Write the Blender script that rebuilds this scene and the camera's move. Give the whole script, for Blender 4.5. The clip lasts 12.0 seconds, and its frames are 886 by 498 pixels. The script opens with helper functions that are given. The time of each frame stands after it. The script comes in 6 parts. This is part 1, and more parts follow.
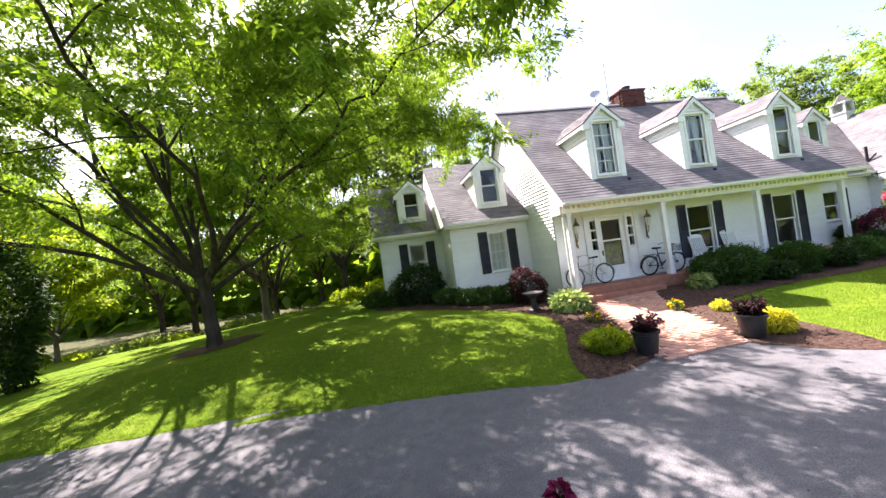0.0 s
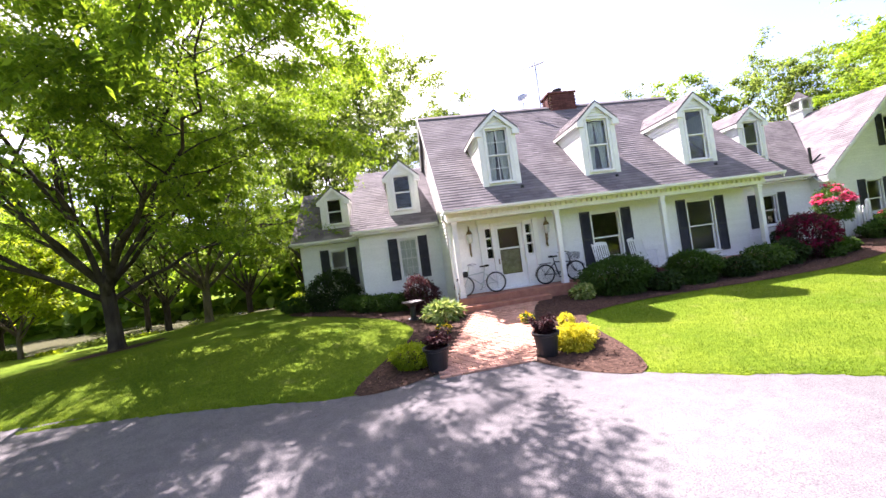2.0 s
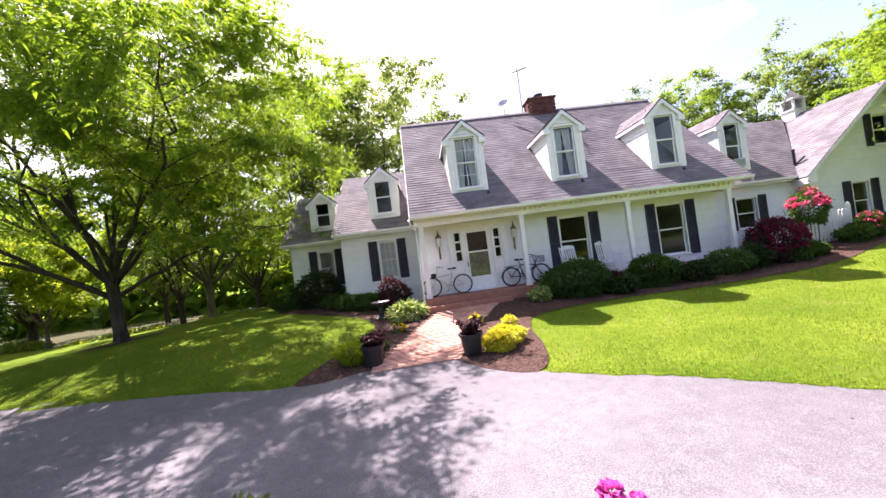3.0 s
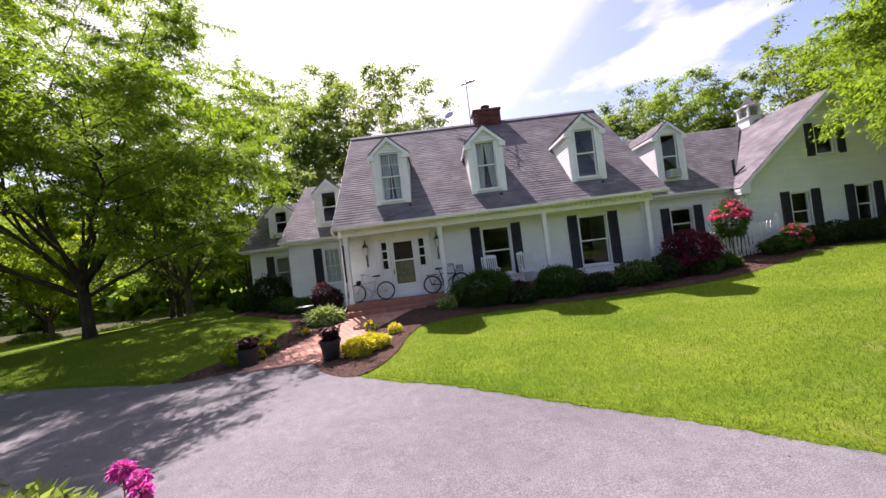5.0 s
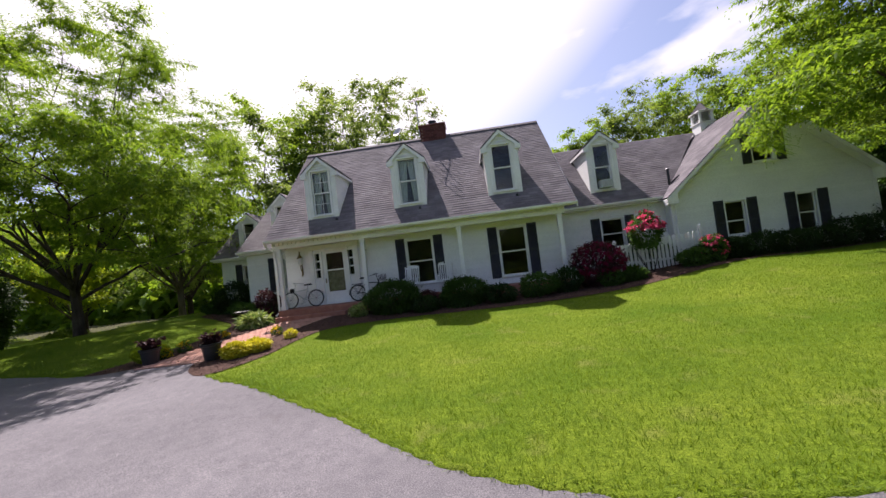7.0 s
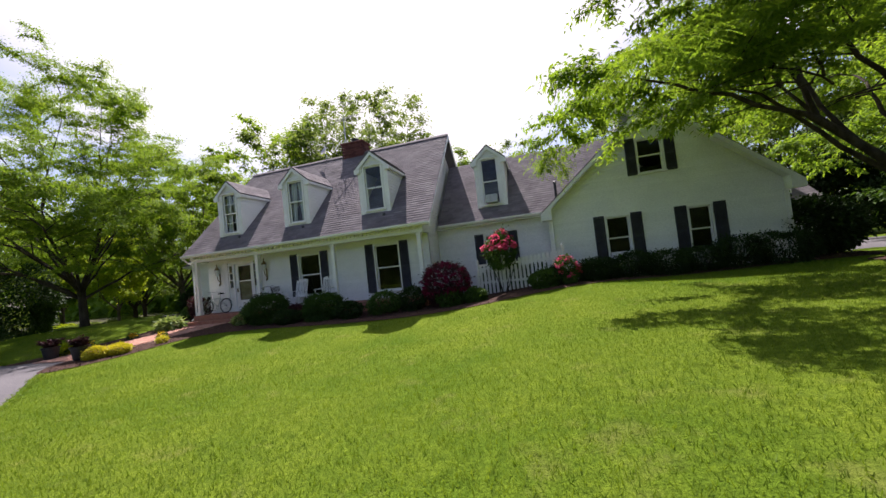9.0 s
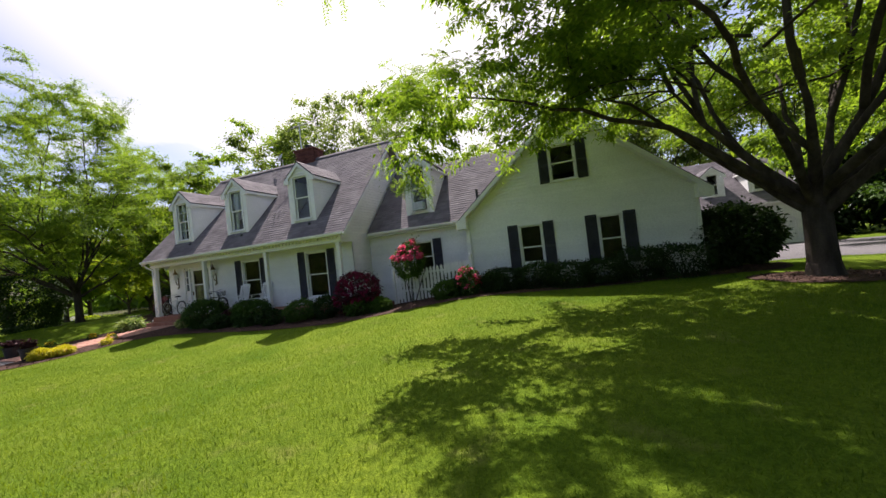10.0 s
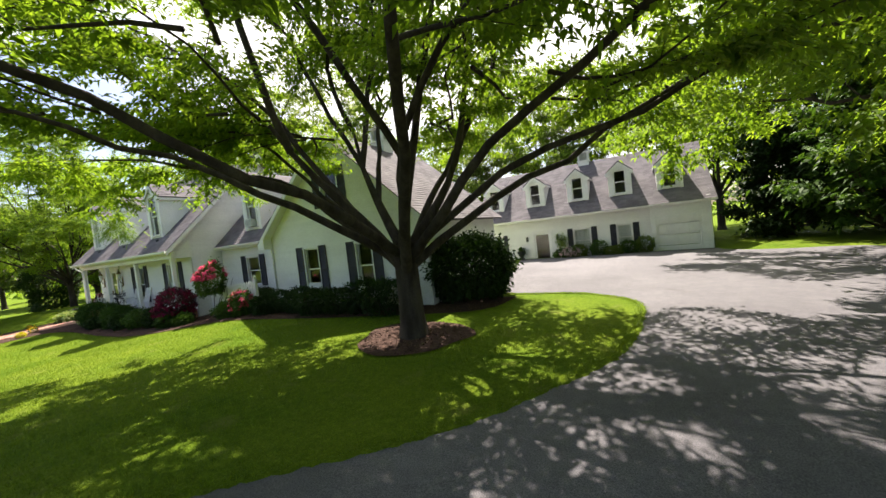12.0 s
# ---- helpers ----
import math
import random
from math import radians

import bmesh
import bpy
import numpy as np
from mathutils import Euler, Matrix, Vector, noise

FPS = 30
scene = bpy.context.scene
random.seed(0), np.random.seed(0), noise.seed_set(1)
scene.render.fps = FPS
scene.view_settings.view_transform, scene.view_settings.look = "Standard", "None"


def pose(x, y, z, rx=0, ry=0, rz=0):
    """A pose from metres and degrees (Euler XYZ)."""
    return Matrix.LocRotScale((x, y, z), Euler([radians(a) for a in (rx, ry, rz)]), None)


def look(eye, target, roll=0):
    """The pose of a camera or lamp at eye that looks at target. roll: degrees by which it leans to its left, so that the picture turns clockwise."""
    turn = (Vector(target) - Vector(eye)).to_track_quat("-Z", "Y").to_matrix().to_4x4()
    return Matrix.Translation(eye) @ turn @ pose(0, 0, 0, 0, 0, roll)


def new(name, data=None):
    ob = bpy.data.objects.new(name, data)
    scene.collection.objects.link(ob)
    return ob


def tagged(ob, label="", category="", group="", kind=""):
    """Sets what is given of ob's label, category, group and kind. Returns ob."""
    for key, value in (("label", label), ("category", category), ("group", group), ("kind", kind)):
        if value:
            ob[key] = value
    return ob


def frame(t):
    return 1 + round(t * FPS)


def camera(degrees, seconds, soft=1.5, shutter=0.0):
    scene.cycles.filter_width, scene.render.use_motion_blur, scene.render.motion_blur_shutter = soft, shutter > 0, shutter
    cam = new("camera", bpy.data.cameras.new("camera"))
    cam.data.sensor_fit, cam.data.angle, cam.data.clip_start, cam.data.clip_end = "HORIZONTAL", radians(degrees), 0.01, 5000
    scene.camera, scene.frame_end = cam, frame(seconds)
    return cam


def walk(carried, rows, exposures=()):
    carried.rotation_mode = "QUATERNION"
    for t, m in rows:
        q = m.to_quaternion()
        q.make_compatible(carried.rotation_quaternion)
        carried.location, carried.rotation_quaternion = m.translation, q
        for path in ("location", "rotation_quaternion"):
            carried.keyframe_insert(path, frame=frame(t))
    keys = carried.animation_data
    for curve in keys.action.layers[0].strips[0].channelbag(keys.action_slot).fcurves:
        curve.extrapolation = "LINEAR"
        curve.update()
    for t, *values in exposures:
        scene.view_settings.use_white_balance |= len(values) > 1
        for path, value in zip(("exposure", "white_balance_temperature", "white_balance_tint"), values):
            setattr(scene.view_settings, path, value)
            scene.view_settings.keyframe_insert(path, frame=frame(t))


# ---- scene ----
cam = camera(104.0, 12.0, soft=1.5)
PATH = [
    (0, 0.185, 15.452, 2.760, -9.02, 1.07, 7.83),
    (0.5, 1.244, 15.373, 2.578, -7.73, 1.78, 7.74),
    (1, 2.065, 15.238, 2.491, -7.22, 1.96, 7.55),
    (1.5, 3.068, 14.865, 2.535, -6.65, 1.33, 7.86),
    (2, 4.369, 14.827, 2.519, -6.26, 1.18, 7.70),
    (2.5, 5.101, 14.571, 2.495, -5.23, 1.22, 7.48),
    (3, 5.998, 14.034, 2.504, -3.29, 1.06, 7.50),
    (5, 9.520, 13.176, 2.435, -0.02, 1.24, 6.96),
    (5.5, 10.291, 13.057, 2.347, 0.58, 1.71, 7.00),
    (6, 11.412, 12.837, 2.278, 2.06, 2.02, 7.08),
    (6.5, 12.436, 12.786, 2.187, 3.07, 2.35, 6.67),
    (7, 13.829, 12.534, 2.243, 5.26, 2.23, 6.88),
    (9, 21.511, 13.304, 2.243, 15.71, 2.50, 6.28),
    (9.5, 23.566, 13.930, 2.361, 18.99, 2.18, 5.94),
    (10, 25.662, 14.404, 2.483, 20.14, 1.40, 6.38),
    (10.5, 27.902, 15.534, 2.624, 22.33, 0.63, 6.77),
    (11, 30.104, 16.502, 2.838, 24.58, -0.63, 6.95),
    (11.5, 32.607, 17.347, 3.191, 26.08, -2.09, 6.61),
    (12, 35.236, 18.449, 3.232, 29.53, -2.29, 6.48),
]
# stops over time: the clip's camera stops down as the tree's shade comes into view
EXPOSURES = [(0.0, 2.32, 6550, 22), (2.0, 2.33, 6500, 31), (3.0, 2.1, 6500, 34), (5.0, 1.33, 6450, 32), (7.0, 0.90, 6400, 26), (9.0, 0.90, 6400, 25), (9.5, 0.85, 6450, 25), (10.0, 0.95, 6550, 22), (10.6, 0.82, 6900, 14), (11.2, 1.15, 6900, 15), (12.0, 1.6, 6900, 15)]
walk(cam, [(t, pose(x, y, z, 90 + pitch, roll, yaw)) for t, x, y, z, yaw, pitch, roll in PATH], EXPOSURES)

# ---- world and sun ----
TO_SUN = Vector((-0.29, 0.61, 1.0)).normalized()
SUN_EL = math.asin(TO_SUN.z)
SUN_AZ = math.atan2(TO_SUN.x, TO_SUN.y)
world = bpy.data.worlds.new("sky")
scene.world = world
world.use_nodes = True
wn, wl = world.node_tree.nodes, world.node_tree.links
wn.clear()
w_out = wn.new("ShaderNodeOutputWorld")
w_bg = wn.new("ShaderNodeBackground")
w_sky = wn.new("ShaderNodeTexSky")
w_sky.sky_type = "NISHITA"
w_sky.sun_disc = False
w_sky.sun_elevation, w_sky.sun_rotation = SUN_EL, SUN_AZ
w_sky.air_density, w_sky.dust_density, w_sky.ozone_density = 1.0, 2.5, 1.0
w_tc = wn.new("ShaderNodeTexCoord")
w_dot = wn.new("ShaderNodeVectorMath")
w_dot.operation = "DOT_PRODUCT"
w_dot.inputs[1].default_value = TO_SUN
w_haze = wn.new("ShaderNodeValToRGB")
w_haze.color_ramp.elements[0].position, w_haze.color_ramp.elements[1].position = 0.70, 0.80
w_map = wn.new("ShaderNodeMapping")
w_map.inputs["Scale"].default_value = (1.0, 1.0, 2.6)
w_noise = wn.new("ShaderNodeTexNoise")
w_noise.inputs["Scale"].default_value = 3.4
w_noise.inputs["Detail"].default_value = 7.0
w_ramp = wn.new("ShaderNodeValToRGB")
w_ramp.color_ramp.elements[0].position, w_ramp.color_ramp.elements[1].position = 0.56, 0.74
w_sum = wn.new("ShaderNodeMath")
w_sum.operation, w_sum.use_clamp = "ADD", True
w_mix = wn.new("ShaderNodeMixRGB")
w_mix.inputs["Color2"].default_value = (4.9, 4.9, 4.85, 1)
wl.new(w_tc.outputs["Generated"], w_dot.inputs[0])
wl.new(w_dot.outputs["Value"], w_haze.inputs["Fac"])
wl.new(w_tc.outputs["Generated"], w_map.inputs["Vector"])
wl.new(w_map.outputs["Vector"], w_noise.inputs["Vector"])
wl.new(w_noise.outputs["Fac"], w_ramp.inputs["Fac"])
wl.new(w_ramp.outputs["Color"], w_sum.inputs[0])
wl.new(w_haze.outputs["Color"], w_sum.inputs[1])
wl.new(w_sum.outputs["Value"], w_mix.inputs["Fac"])
w_dim = wn.new("ShaderNodeMixRGB")
w_dim.blend_type = "MULTIPLY"
w_dim.inputs["Fac"].default_value = 1.0
w_dim.inputs["Color2"].default_value = (0.68, 0.68, 0.70, 1)
wl.new(w_sky.outputs["Color"], w_dim.inputs["Color1"])
wl.new(w_dim.outputs["Color"], w_mix.inputs["Color1"])
wl.new(w_mix.outputs["Color"], w_bg.inputs["Color"])
w_bg.inputs["Strength"].default_value = 0.13
wl.new(w_bg.outputs["Background"], w_out.inputs["Surface"])
sun = new("sun", bpy.data.lights.new("sun", "SUN"))
sun.data.energy, sun.data.angle, sun.data.color = 5.0, radians(0.53), (1.0, 0.955, 0.88)
sun.matrix_world = look(TO_SUN * 60, (0, 0, 0))


# ---- materials ----
def shader(name, rough=0.6, spec=0.4, metal=0.0):
    m = bpy.data.materials.new(name)
    m.use_nodes = True
    b = m.node_tree.nodes["Principled BSDF"]
    b.inputs["Roughness"].default_value = rough
    b.inputs["Specular IOR Level"].default_value = spec
    b.inputs["Metallic"].default_value = metal
    return m, m.node_tree.nodes, m.node_tree.links, b


def noise_node(nodes, links, scale, detail=4.0, coord="Object", stretch=None, rough=0.55):
    tc = nodes.new("ShaderNodeTexCoord")
    n = nodes.new("ShaderNodeTexNoise")
    n.inputs["Scale"].default_value, n.inputs["Detail"].default_value, n.inputs["Roughness"].default_value = scale, detail, rough
    if stretch:
        mp = nodes.new("ShaderNodeMapping")
        mp.inputs["Scale"].default_value = stretch
        links.new(tc.outputs[coord], mp.inputs["Vector"])
        links.new(mp.outputs["Vector"], n.inputs["Vector"])
    else:
        links.new(tc.outputs[coord], n.inputs["Vector"])
    return n.outputs["Fac"]


def ramp(nodes, links, fac, stops):
    r = nodes.new("ShaderNodeValToRGB")
    e = r.color_ramp.elements
    while len(e) < len(stops):
        e.new(0.5)
    for k, (p, c) in enumerate(stops):
        e[k].position, e[k].color = p, (*c, 1)
    links.new(fac, r.inputs["Fac"])
    return r.outputs["Color"]


def blend(nodes, links, a, b, fac, mode="MIX"):
    m = nodes.new("ShaderNodeMixRGB")
    m.blend_type = mode
    for key, v in (("Fac", fac), ("Color1", a), ("Color2", b)):
        if isinstance(v, (int, float)):
            m.inputs[key].default_value = v
        elif isinstance(v, tuple):
            m.inputs[key].default_value = (*v, 1)
        else:
            links.new(v, m.inputs[key])
    return m.outputs["Color"]


def bump(nodes, links, b, height, strength, distance=0.01):
    n = nodes.new("ShaderNodeBump")
    n.inputs["Strength"].default_value, n.inputs["Distance"].default_value = strength, distance
    links.new(height, n.inputs["Height"])
    links.new(n.outputs["Normal"], b.inputs["Normal"])


def surface(name, c1, c2, scale, rough=0.6, spec=0.4, fine=None, bump_amt=0.0, random_amt=0.0, island=False, stretch=None, metal=0.0, dirt=None):
    """Two-tone procedural surface: broad variation, fine grain, optional change from piece to piece."""
    m, n, l, b = shader(name, rough, spec, metal)
    col = ramp(n, l, noise_node(n, l, scale, stretch=stretch), [(0.35, c1), (0.68, c2)])
    if fine:
        f = noise_node(n, l, fine, 3.0)
        col = blend(n, l, col, ramp(n, l, f, [(0.3, (0.72, 0.72, 0.72)), (0.7, (1.15, 1.15, 1.15))]), 0.6, "MULTIPLY")
        if bump_amt:
            bump(n, l, b, f, bump_amt)
    if dirt:
        col = blend(n, l, col, dirt, ramp(n, l, noise_node(n, l, scale * 0.37, 6.0), [(0.52, (0, 0, 0)), (0.75, (0.55, 0.55, 0.55))]))
    if random_amt:
        if island:
            g = n.new("ShaderNodeNewGeometry")
            r = g.outputs["Random Per Island"]
        else:
            g = n.new("ShaderNodeObjectInfo")
            r = g.outputs["Random"]
        lo, hi = 1 - random_amt, 1 + random_amt
        col = blend(n, l, col, ramp(n, l, r, [(0.0, (lo, lo, lo)), (1.0, (hi, hi, hi))]), 1.0, "MULTIPLY")
    l.new(col, b.inputs["Base Color"])
    return m


def leaf_surface(name, dark, light, through_col, amount=0.5):
    """Leaves: thin, half of the light goes through."""
    m, n, l, b = shader(name, 0.62, 0.18)
    g = n.new("ShaderNodeNewGeometry")
    col = ramp(n, l, g.outputs["Random Per Island"], [(0.0, dark), (1.0, light)])
    broad = ramp(n, l, noise_node(n, l, 0.45, 2.0), [(0.3, (0.75, 0.8, 0.75)), (0.7, (1.2, 1.15, 1.0))])
    col = blend(n, l, col, broad, 0.8, "MULTIPLY")
    l.new(col, b.inputs["Base Color"])
    tr = n.new("ShaderNodeBsdfTranslucent")
    l.new(blend(n, l, col, through_col, 1.0, "MULTIPLY"), tr.inputs["Color"])
    mix = n.new("ShaderNodeMixShader")
    mix.inputs["Fac"].default_value = amount
    l.new(b.outputs["BSDF"], mix.inputs[1])
    l.new(tr.outputs["BSDF"], mix.inputs[2])
    l.new(mix.outputs["Shader"], n["Material Output"].inputs["Surface"])
    return m


M_SIDING = surface("white_siding", (0.77, 0.775, 0.76), (0.85, 0.85, 0.83), 0.8, 0.55, 0.35, fine=30, bump_amt=0.05, random_amt=0.03, island=True, dirt=(0.60, 0.61, 0.55))
M_TRIM = surface("white_trim", (0.76, 0.76, 0.74), (0.84, 0.84, 0.82), 2.0, 0.5, 0.4, fine=40)
M_SHUTTER = surface("dark_shutter_paint", (0.022, 0.023, 0.032), (0.038, 0.039, 0.050), 3.0, 0.55, 0.4, fine=25)
M_SHINGLE = surface("asphalt_shingle", (0.116, 0.106, 0.115), (0.180, 0.165, 0.174), 1.2, 0.9, 0.2, fine=90, bump_amt=0.3, random_amt=0.16, island=True, dirt=(0.122, 0.113, 0.121))
M_BRICK = surface("walk_brick", (0.42, 0.21, 0.15), (0.56, 0.33, 0.25), 6.0, 0.85, 0.25, fine=60, bump_amt=0.3, random_amt=0.22)
M_BRICK_BULK = surface("walk_brick_bulk", (0.42, 0.21, 0.15), (0.56, 0.33, 0.25), 6.0, 0.85, 0.25, fine=60, bump_amt=0.3, random_amt=0.22, island=True)
M_CHIMNEY = surface("chimney_brick", (0.105, 0.038, 0.035), (0.165, 0.062, 0.054), 5.0, 0.85, 0.25, fine=50, bump_amt=0.3, random_amt=0.2, island=True)
M_MORTAR = surface("mortar_sand", (0.38, 0.24, 0.18), (0.47, 0.32, 0.25), 5.0, 0.95, 0.1, fine=120, bump_amt=0.4)
M_ASPHALT, _n, _l, _b = shader("asphalt", 0.82, 0.3)
_c = ramp(_n, _l, noise_node(_n, _l, 0.30, 6.0), [(0.35, (0.108, 0.103, 0.110)), (0.68, (0.154, 0.148, 0.155))])
_f = noise_node(_n, _l, 75.0, 3.0, rough=0.8)
_c = blend(_n, _l, _c, ramp(_n, _l, _f, [(0.34, (0.35, 0.35, 0.37)), (0.52, (1.0, 1.0, 1.0)), (0.70, (1.75, 1.7, 1.65))]), 0.8, "MULTIPLY")
_c = blend(_n, _l, _c, ramp(_n, _l, noise_node(_n, _l, 5.0, 6.0, rough=0.7), [(0.3, (0.78, 0.78, 0.80)), (0.7, (1.2, 1.19, 1.17))]), 0.8, "MULTIPLY")
_c = blend(_n, _l, _c, (0.075, 0.066, 0.066), ramp(_n, _l, noise_node(_n, _l, 1.3, 8.0, rough=0.75), [(0.60, (0, 0, 0)), (0.72, (0.6, 0.6, 0.6))]))
_l.new(_c, _b.inputs["Base Color"])
bump(_n, _l, _b, _f, 0.7, 0.012)
M_MULCH = surface("mulch", (0.040, 0.023, 0.018), (0.095, 0.057, 0.044), 14.0, 0.95, 0.1, fine=70, bump_amt=0.9)
M_CHIP = surface("bark_chip", (0.055, 0.032, 0.025), (0.17, 0.105, 0.08), 20.0, 0.95, 0.1, random_amt=0.45, island=True)
M_BARK = surface("bark", (0.075, 0.058, 0.045), (0.16, 0.13, 0.105), 5.0, 0.95, 0.1, fine=30, bump_amt=0.9, stretch=(1, 1, 0.22))
M_BARK_DARK = surface("bark_dark", (0.036, 0.029, 0.024), (0.082, 0.067, 0.056), 5.0, 0.95, 0.1, fine=30, bump_amt=0.9, stretch=(1, 1, 0.22))
M_POT = surface("black_pot", (0.012, 0.013, 0.017), (0.022, 0.023, 0.028), 4.0, 0.45, 0.5, fine=30)
M_METAL_BLACK = surface("black_metal", (0.012, 0.012, 0.014), (0.022, 0.022, 0.025), 6.0, 0.35, 0.5)
M_METAL_GREY = surface("grey_metal", (0.35, 0.35, 0.36), (0.5, 0.5, 0.51), 6.0, 0.4, 0.5, metal=0.6)
M_METAL_WHITE = surface("white_enamel", (0.42, 0.47, 0.45), (0.52, 0.57, 0.55), 6.0, 0.35, 0.5)
M_RUBBER = surface("rubber", (0.016, 0.016, 0.016), (0.03, 0.03, 0.03), 8.0, 0.8, 0.2)
# room surfaces: the dimness indoors is put into this dark colour
M_DARKENED_ROOM = surface("darkened_room", (0.07, 0.065, 0.06), (0.11, 0.10, 0.09), 2.0, 0.9, 0.1)
M_CURTAIN = surface("curtain_cloth", (0.50, 0.54, 0.52), (0.70, 0.73, 0.70), 7.0, 0.9, 0.1, stretch=(6, 6, 0.3))
# tan of the reflection in the front door's lower glass
M_TAN_REFLECTION = surface("tan_reflection", (0.17, 0.145, 0.085), (0.30, 0.27, 0.18), 6.0, 0.5, 0.4)
M_DARKRED = surface("dark_red_panel", (0.035, 0.008, 0.011), (0.055, 0.013, 0.017), 3.0, 0.5, 0.4)
M_PORCHWOOD = surface("brick_floor", (0.30, 0.13, 0.09), (0.40, 0.19, 0.13), 5.0, 0.8, 0.25, fine=60, bump_amt=0.2)
M_COPPER = surface("aged_brass", (0.16, 0.11, 0.05), (0.25, 0.18, 0.09), 8.0, 0.45, 0.5, metal=0.7)
M_LAMPGLASS = surface("lamp_glass", (0.55, 0.56, 0.52), (0.65, 0.66, 0.62), 8.0, 0.25, 0.5)
M_WATER, _n, _l, _b = shader("pond_water", 0.22, 0.3)
_b.inputs["Base Color"].default_value = (0.11, 0.11, 0.06, 1)
bump(_n, _l, _b, noise_node(_n, _l, 6.0, 3.0), 0.15)
M_GLASS, _n, _l, _b = shader("window_glass", 0.02, 0.5)
_b.inputs["Base Color"].default_value = (0.92, 0.95, 0.94, 1)
_b.inputs["Transmission Weight"].default_value = 1.0
_b.inputs["IOR"].default_value = 1.32

M_LEAF_LOCUST = leaf_surface("locust_leaf", (0.085, 0.165, 0.026), (0.165, 0.26, 0.042), (1.9, 1.75, 0.58), 0.56)
M_LEAF_YOUNG = leaf_surface("young_leaf", (0.20, 0.29, 0.02), (0.32, 0.41, 0.04), (1.5, 1.4, 0.5), 0.62)
M_LEAF_WOOD = leaf_surface("woodland_leaf", (0.092, 0.148, 0.042), (0.17, 0.228, 0.075), (1.55, 1.5, 0.8), 0.6)
M_LEAF_DARK = leaf_surface("dark_shrub_leaf", (0.013, 0.034, 0.010), (0.034, 0.068, 0.018), (1.3, 1.4, 0.6), 0.2)
M_LEAF_YEW = leaf_surface("yew_leaf", (0.024, 0.060, 0.014), (0.058, 0.115, 0.026), (1.3, 1.4, 0.6), 0.3)
M_LEAF_SHRUB = leaf_surface("shrub_leaf", (0.035, 0.080, 0.018), (0.075, 0.140, 0.03), (1.3, 1.4, 0.6), 0.3)
M_LEAF_PURPLE = leaf_surface("purple_leaf", (0.040, 0.016, 0.022), (0.085, 0.035, 0.04), (1.3, 1.0, 1.0), 0.3)
M_LEAF_GOLD = leaf_surface("golden_leaf", (0.40, 0.40, 0.03), (0.66, 0.62, 0.06), (1.2, 1.1, 0.5), 0.35)
M_LEAF_HOSTA = leaf_surface("variegated_leaf", (0.09, 0.18, 0.04), (0.42, 0.48, 0.22), (1.2, 1.2, 0.7), 0.35)
M_PETAL_RED = leaf_surface("crimson_petal", (0.12, 0.007, 0.035), (0.26, 0.018, 0.085), (1.3, 0.9, 0.9), 0.35)
M_PETAL_CORAL = leaf_surface("coral_petal", (0.55, 0.05, 0.15), (0.80, 0.13, 0.26), (1.1, 0.9, 1.0), 0.35)
M_PETAL_PINK = leaf_surface("magenta_petal", (0.46, 0.04, 0.30), (0.70, 0.15, 0.50), (1.2, 0.9, 1.0), 0.35)
M_PETAL_PALE = leaf_surface("pale_pink_petal", (0.60, 0.42, 0.46), (0.78, 0.62, 0.64), (1.1, 1.0, 1.0), 0.4)
M_PETAL_YELLOW = leaf_surface("yellow_petal", (0.72, 0.50, 0.01), (0.85, 0.66, 0.04), (1.2, 1.1, 0.5), 0.35)
M_BLADE = leaf_surface("grass_blade", (0.082, 0.152, 0.011), (0.155, 0.225, 0.021), (1.4, 1.35, 0.5), 0.4)
M_LAWN, _n, _l, _b = shader("lawn", 0.95, 0.05)
_c = ramp(_n, _l, noise_node(_n, _l, 0.5, 5.0), [(0.3, (0.080, 0.148, 0.011)), (0.7, (0.160, 0.222, 0.022))])
_f = noise_node(_n, _l, 38.0, 4.0, rough=0.7)
_c = blend(_n, _l, _c, ramp(_n, _l, _f, [(0.25, (0.45, 0.5, 0.45)), (0.72, (1.35, 1.3, 1.2))]), 0.85, "MULTIPLY")
_c = blend(_n, _l, _c, ramp(_n, _l, noise_node(_n, _l, 9.0, 5.0, rough=0.7), [(0.32, (0.62, 0.70, 0.6)), (0.68, (1.25, 1.2, 1.1))]), 0.85, "MULTIPLY")
_c = blend(_n, _l, _c, (0.23, 0.21, 0.07), ramp(_n, _l, noise_node(_n, _l, 1.7, 5.0), [(0.58, (0, 0, 0)), (0.8, (0.5, 0.5, 0.5))]))
_l.new(_c, _b.inputs["Base Color"])
bump(_n, _l, _b, _f, 1.0, 0.04)


# ---- builders ----
def obj(name, bm, material, parent=None, label=""):
    me = bpy.data.meshes.new(name)
    bm.normal_update()
    bm.to_mesh(me)
    bm.free()
    return link(name, me, material, parent, label)


def link(name, me, material, parent=None, label=""):
    for m in material if isinstance(material, (list, tuple)) else [material]:
        me.materials.append(m)
    ob = new(name, me)
    if parent:
        ob.parent = parent
        ob.matrix_parent_inverse = parent.matrix_basis.inverted()
    return tagged(ob, label)


def part(name, bm, material, parent, label=""):
    return obj(name, bm, material, parent, label)


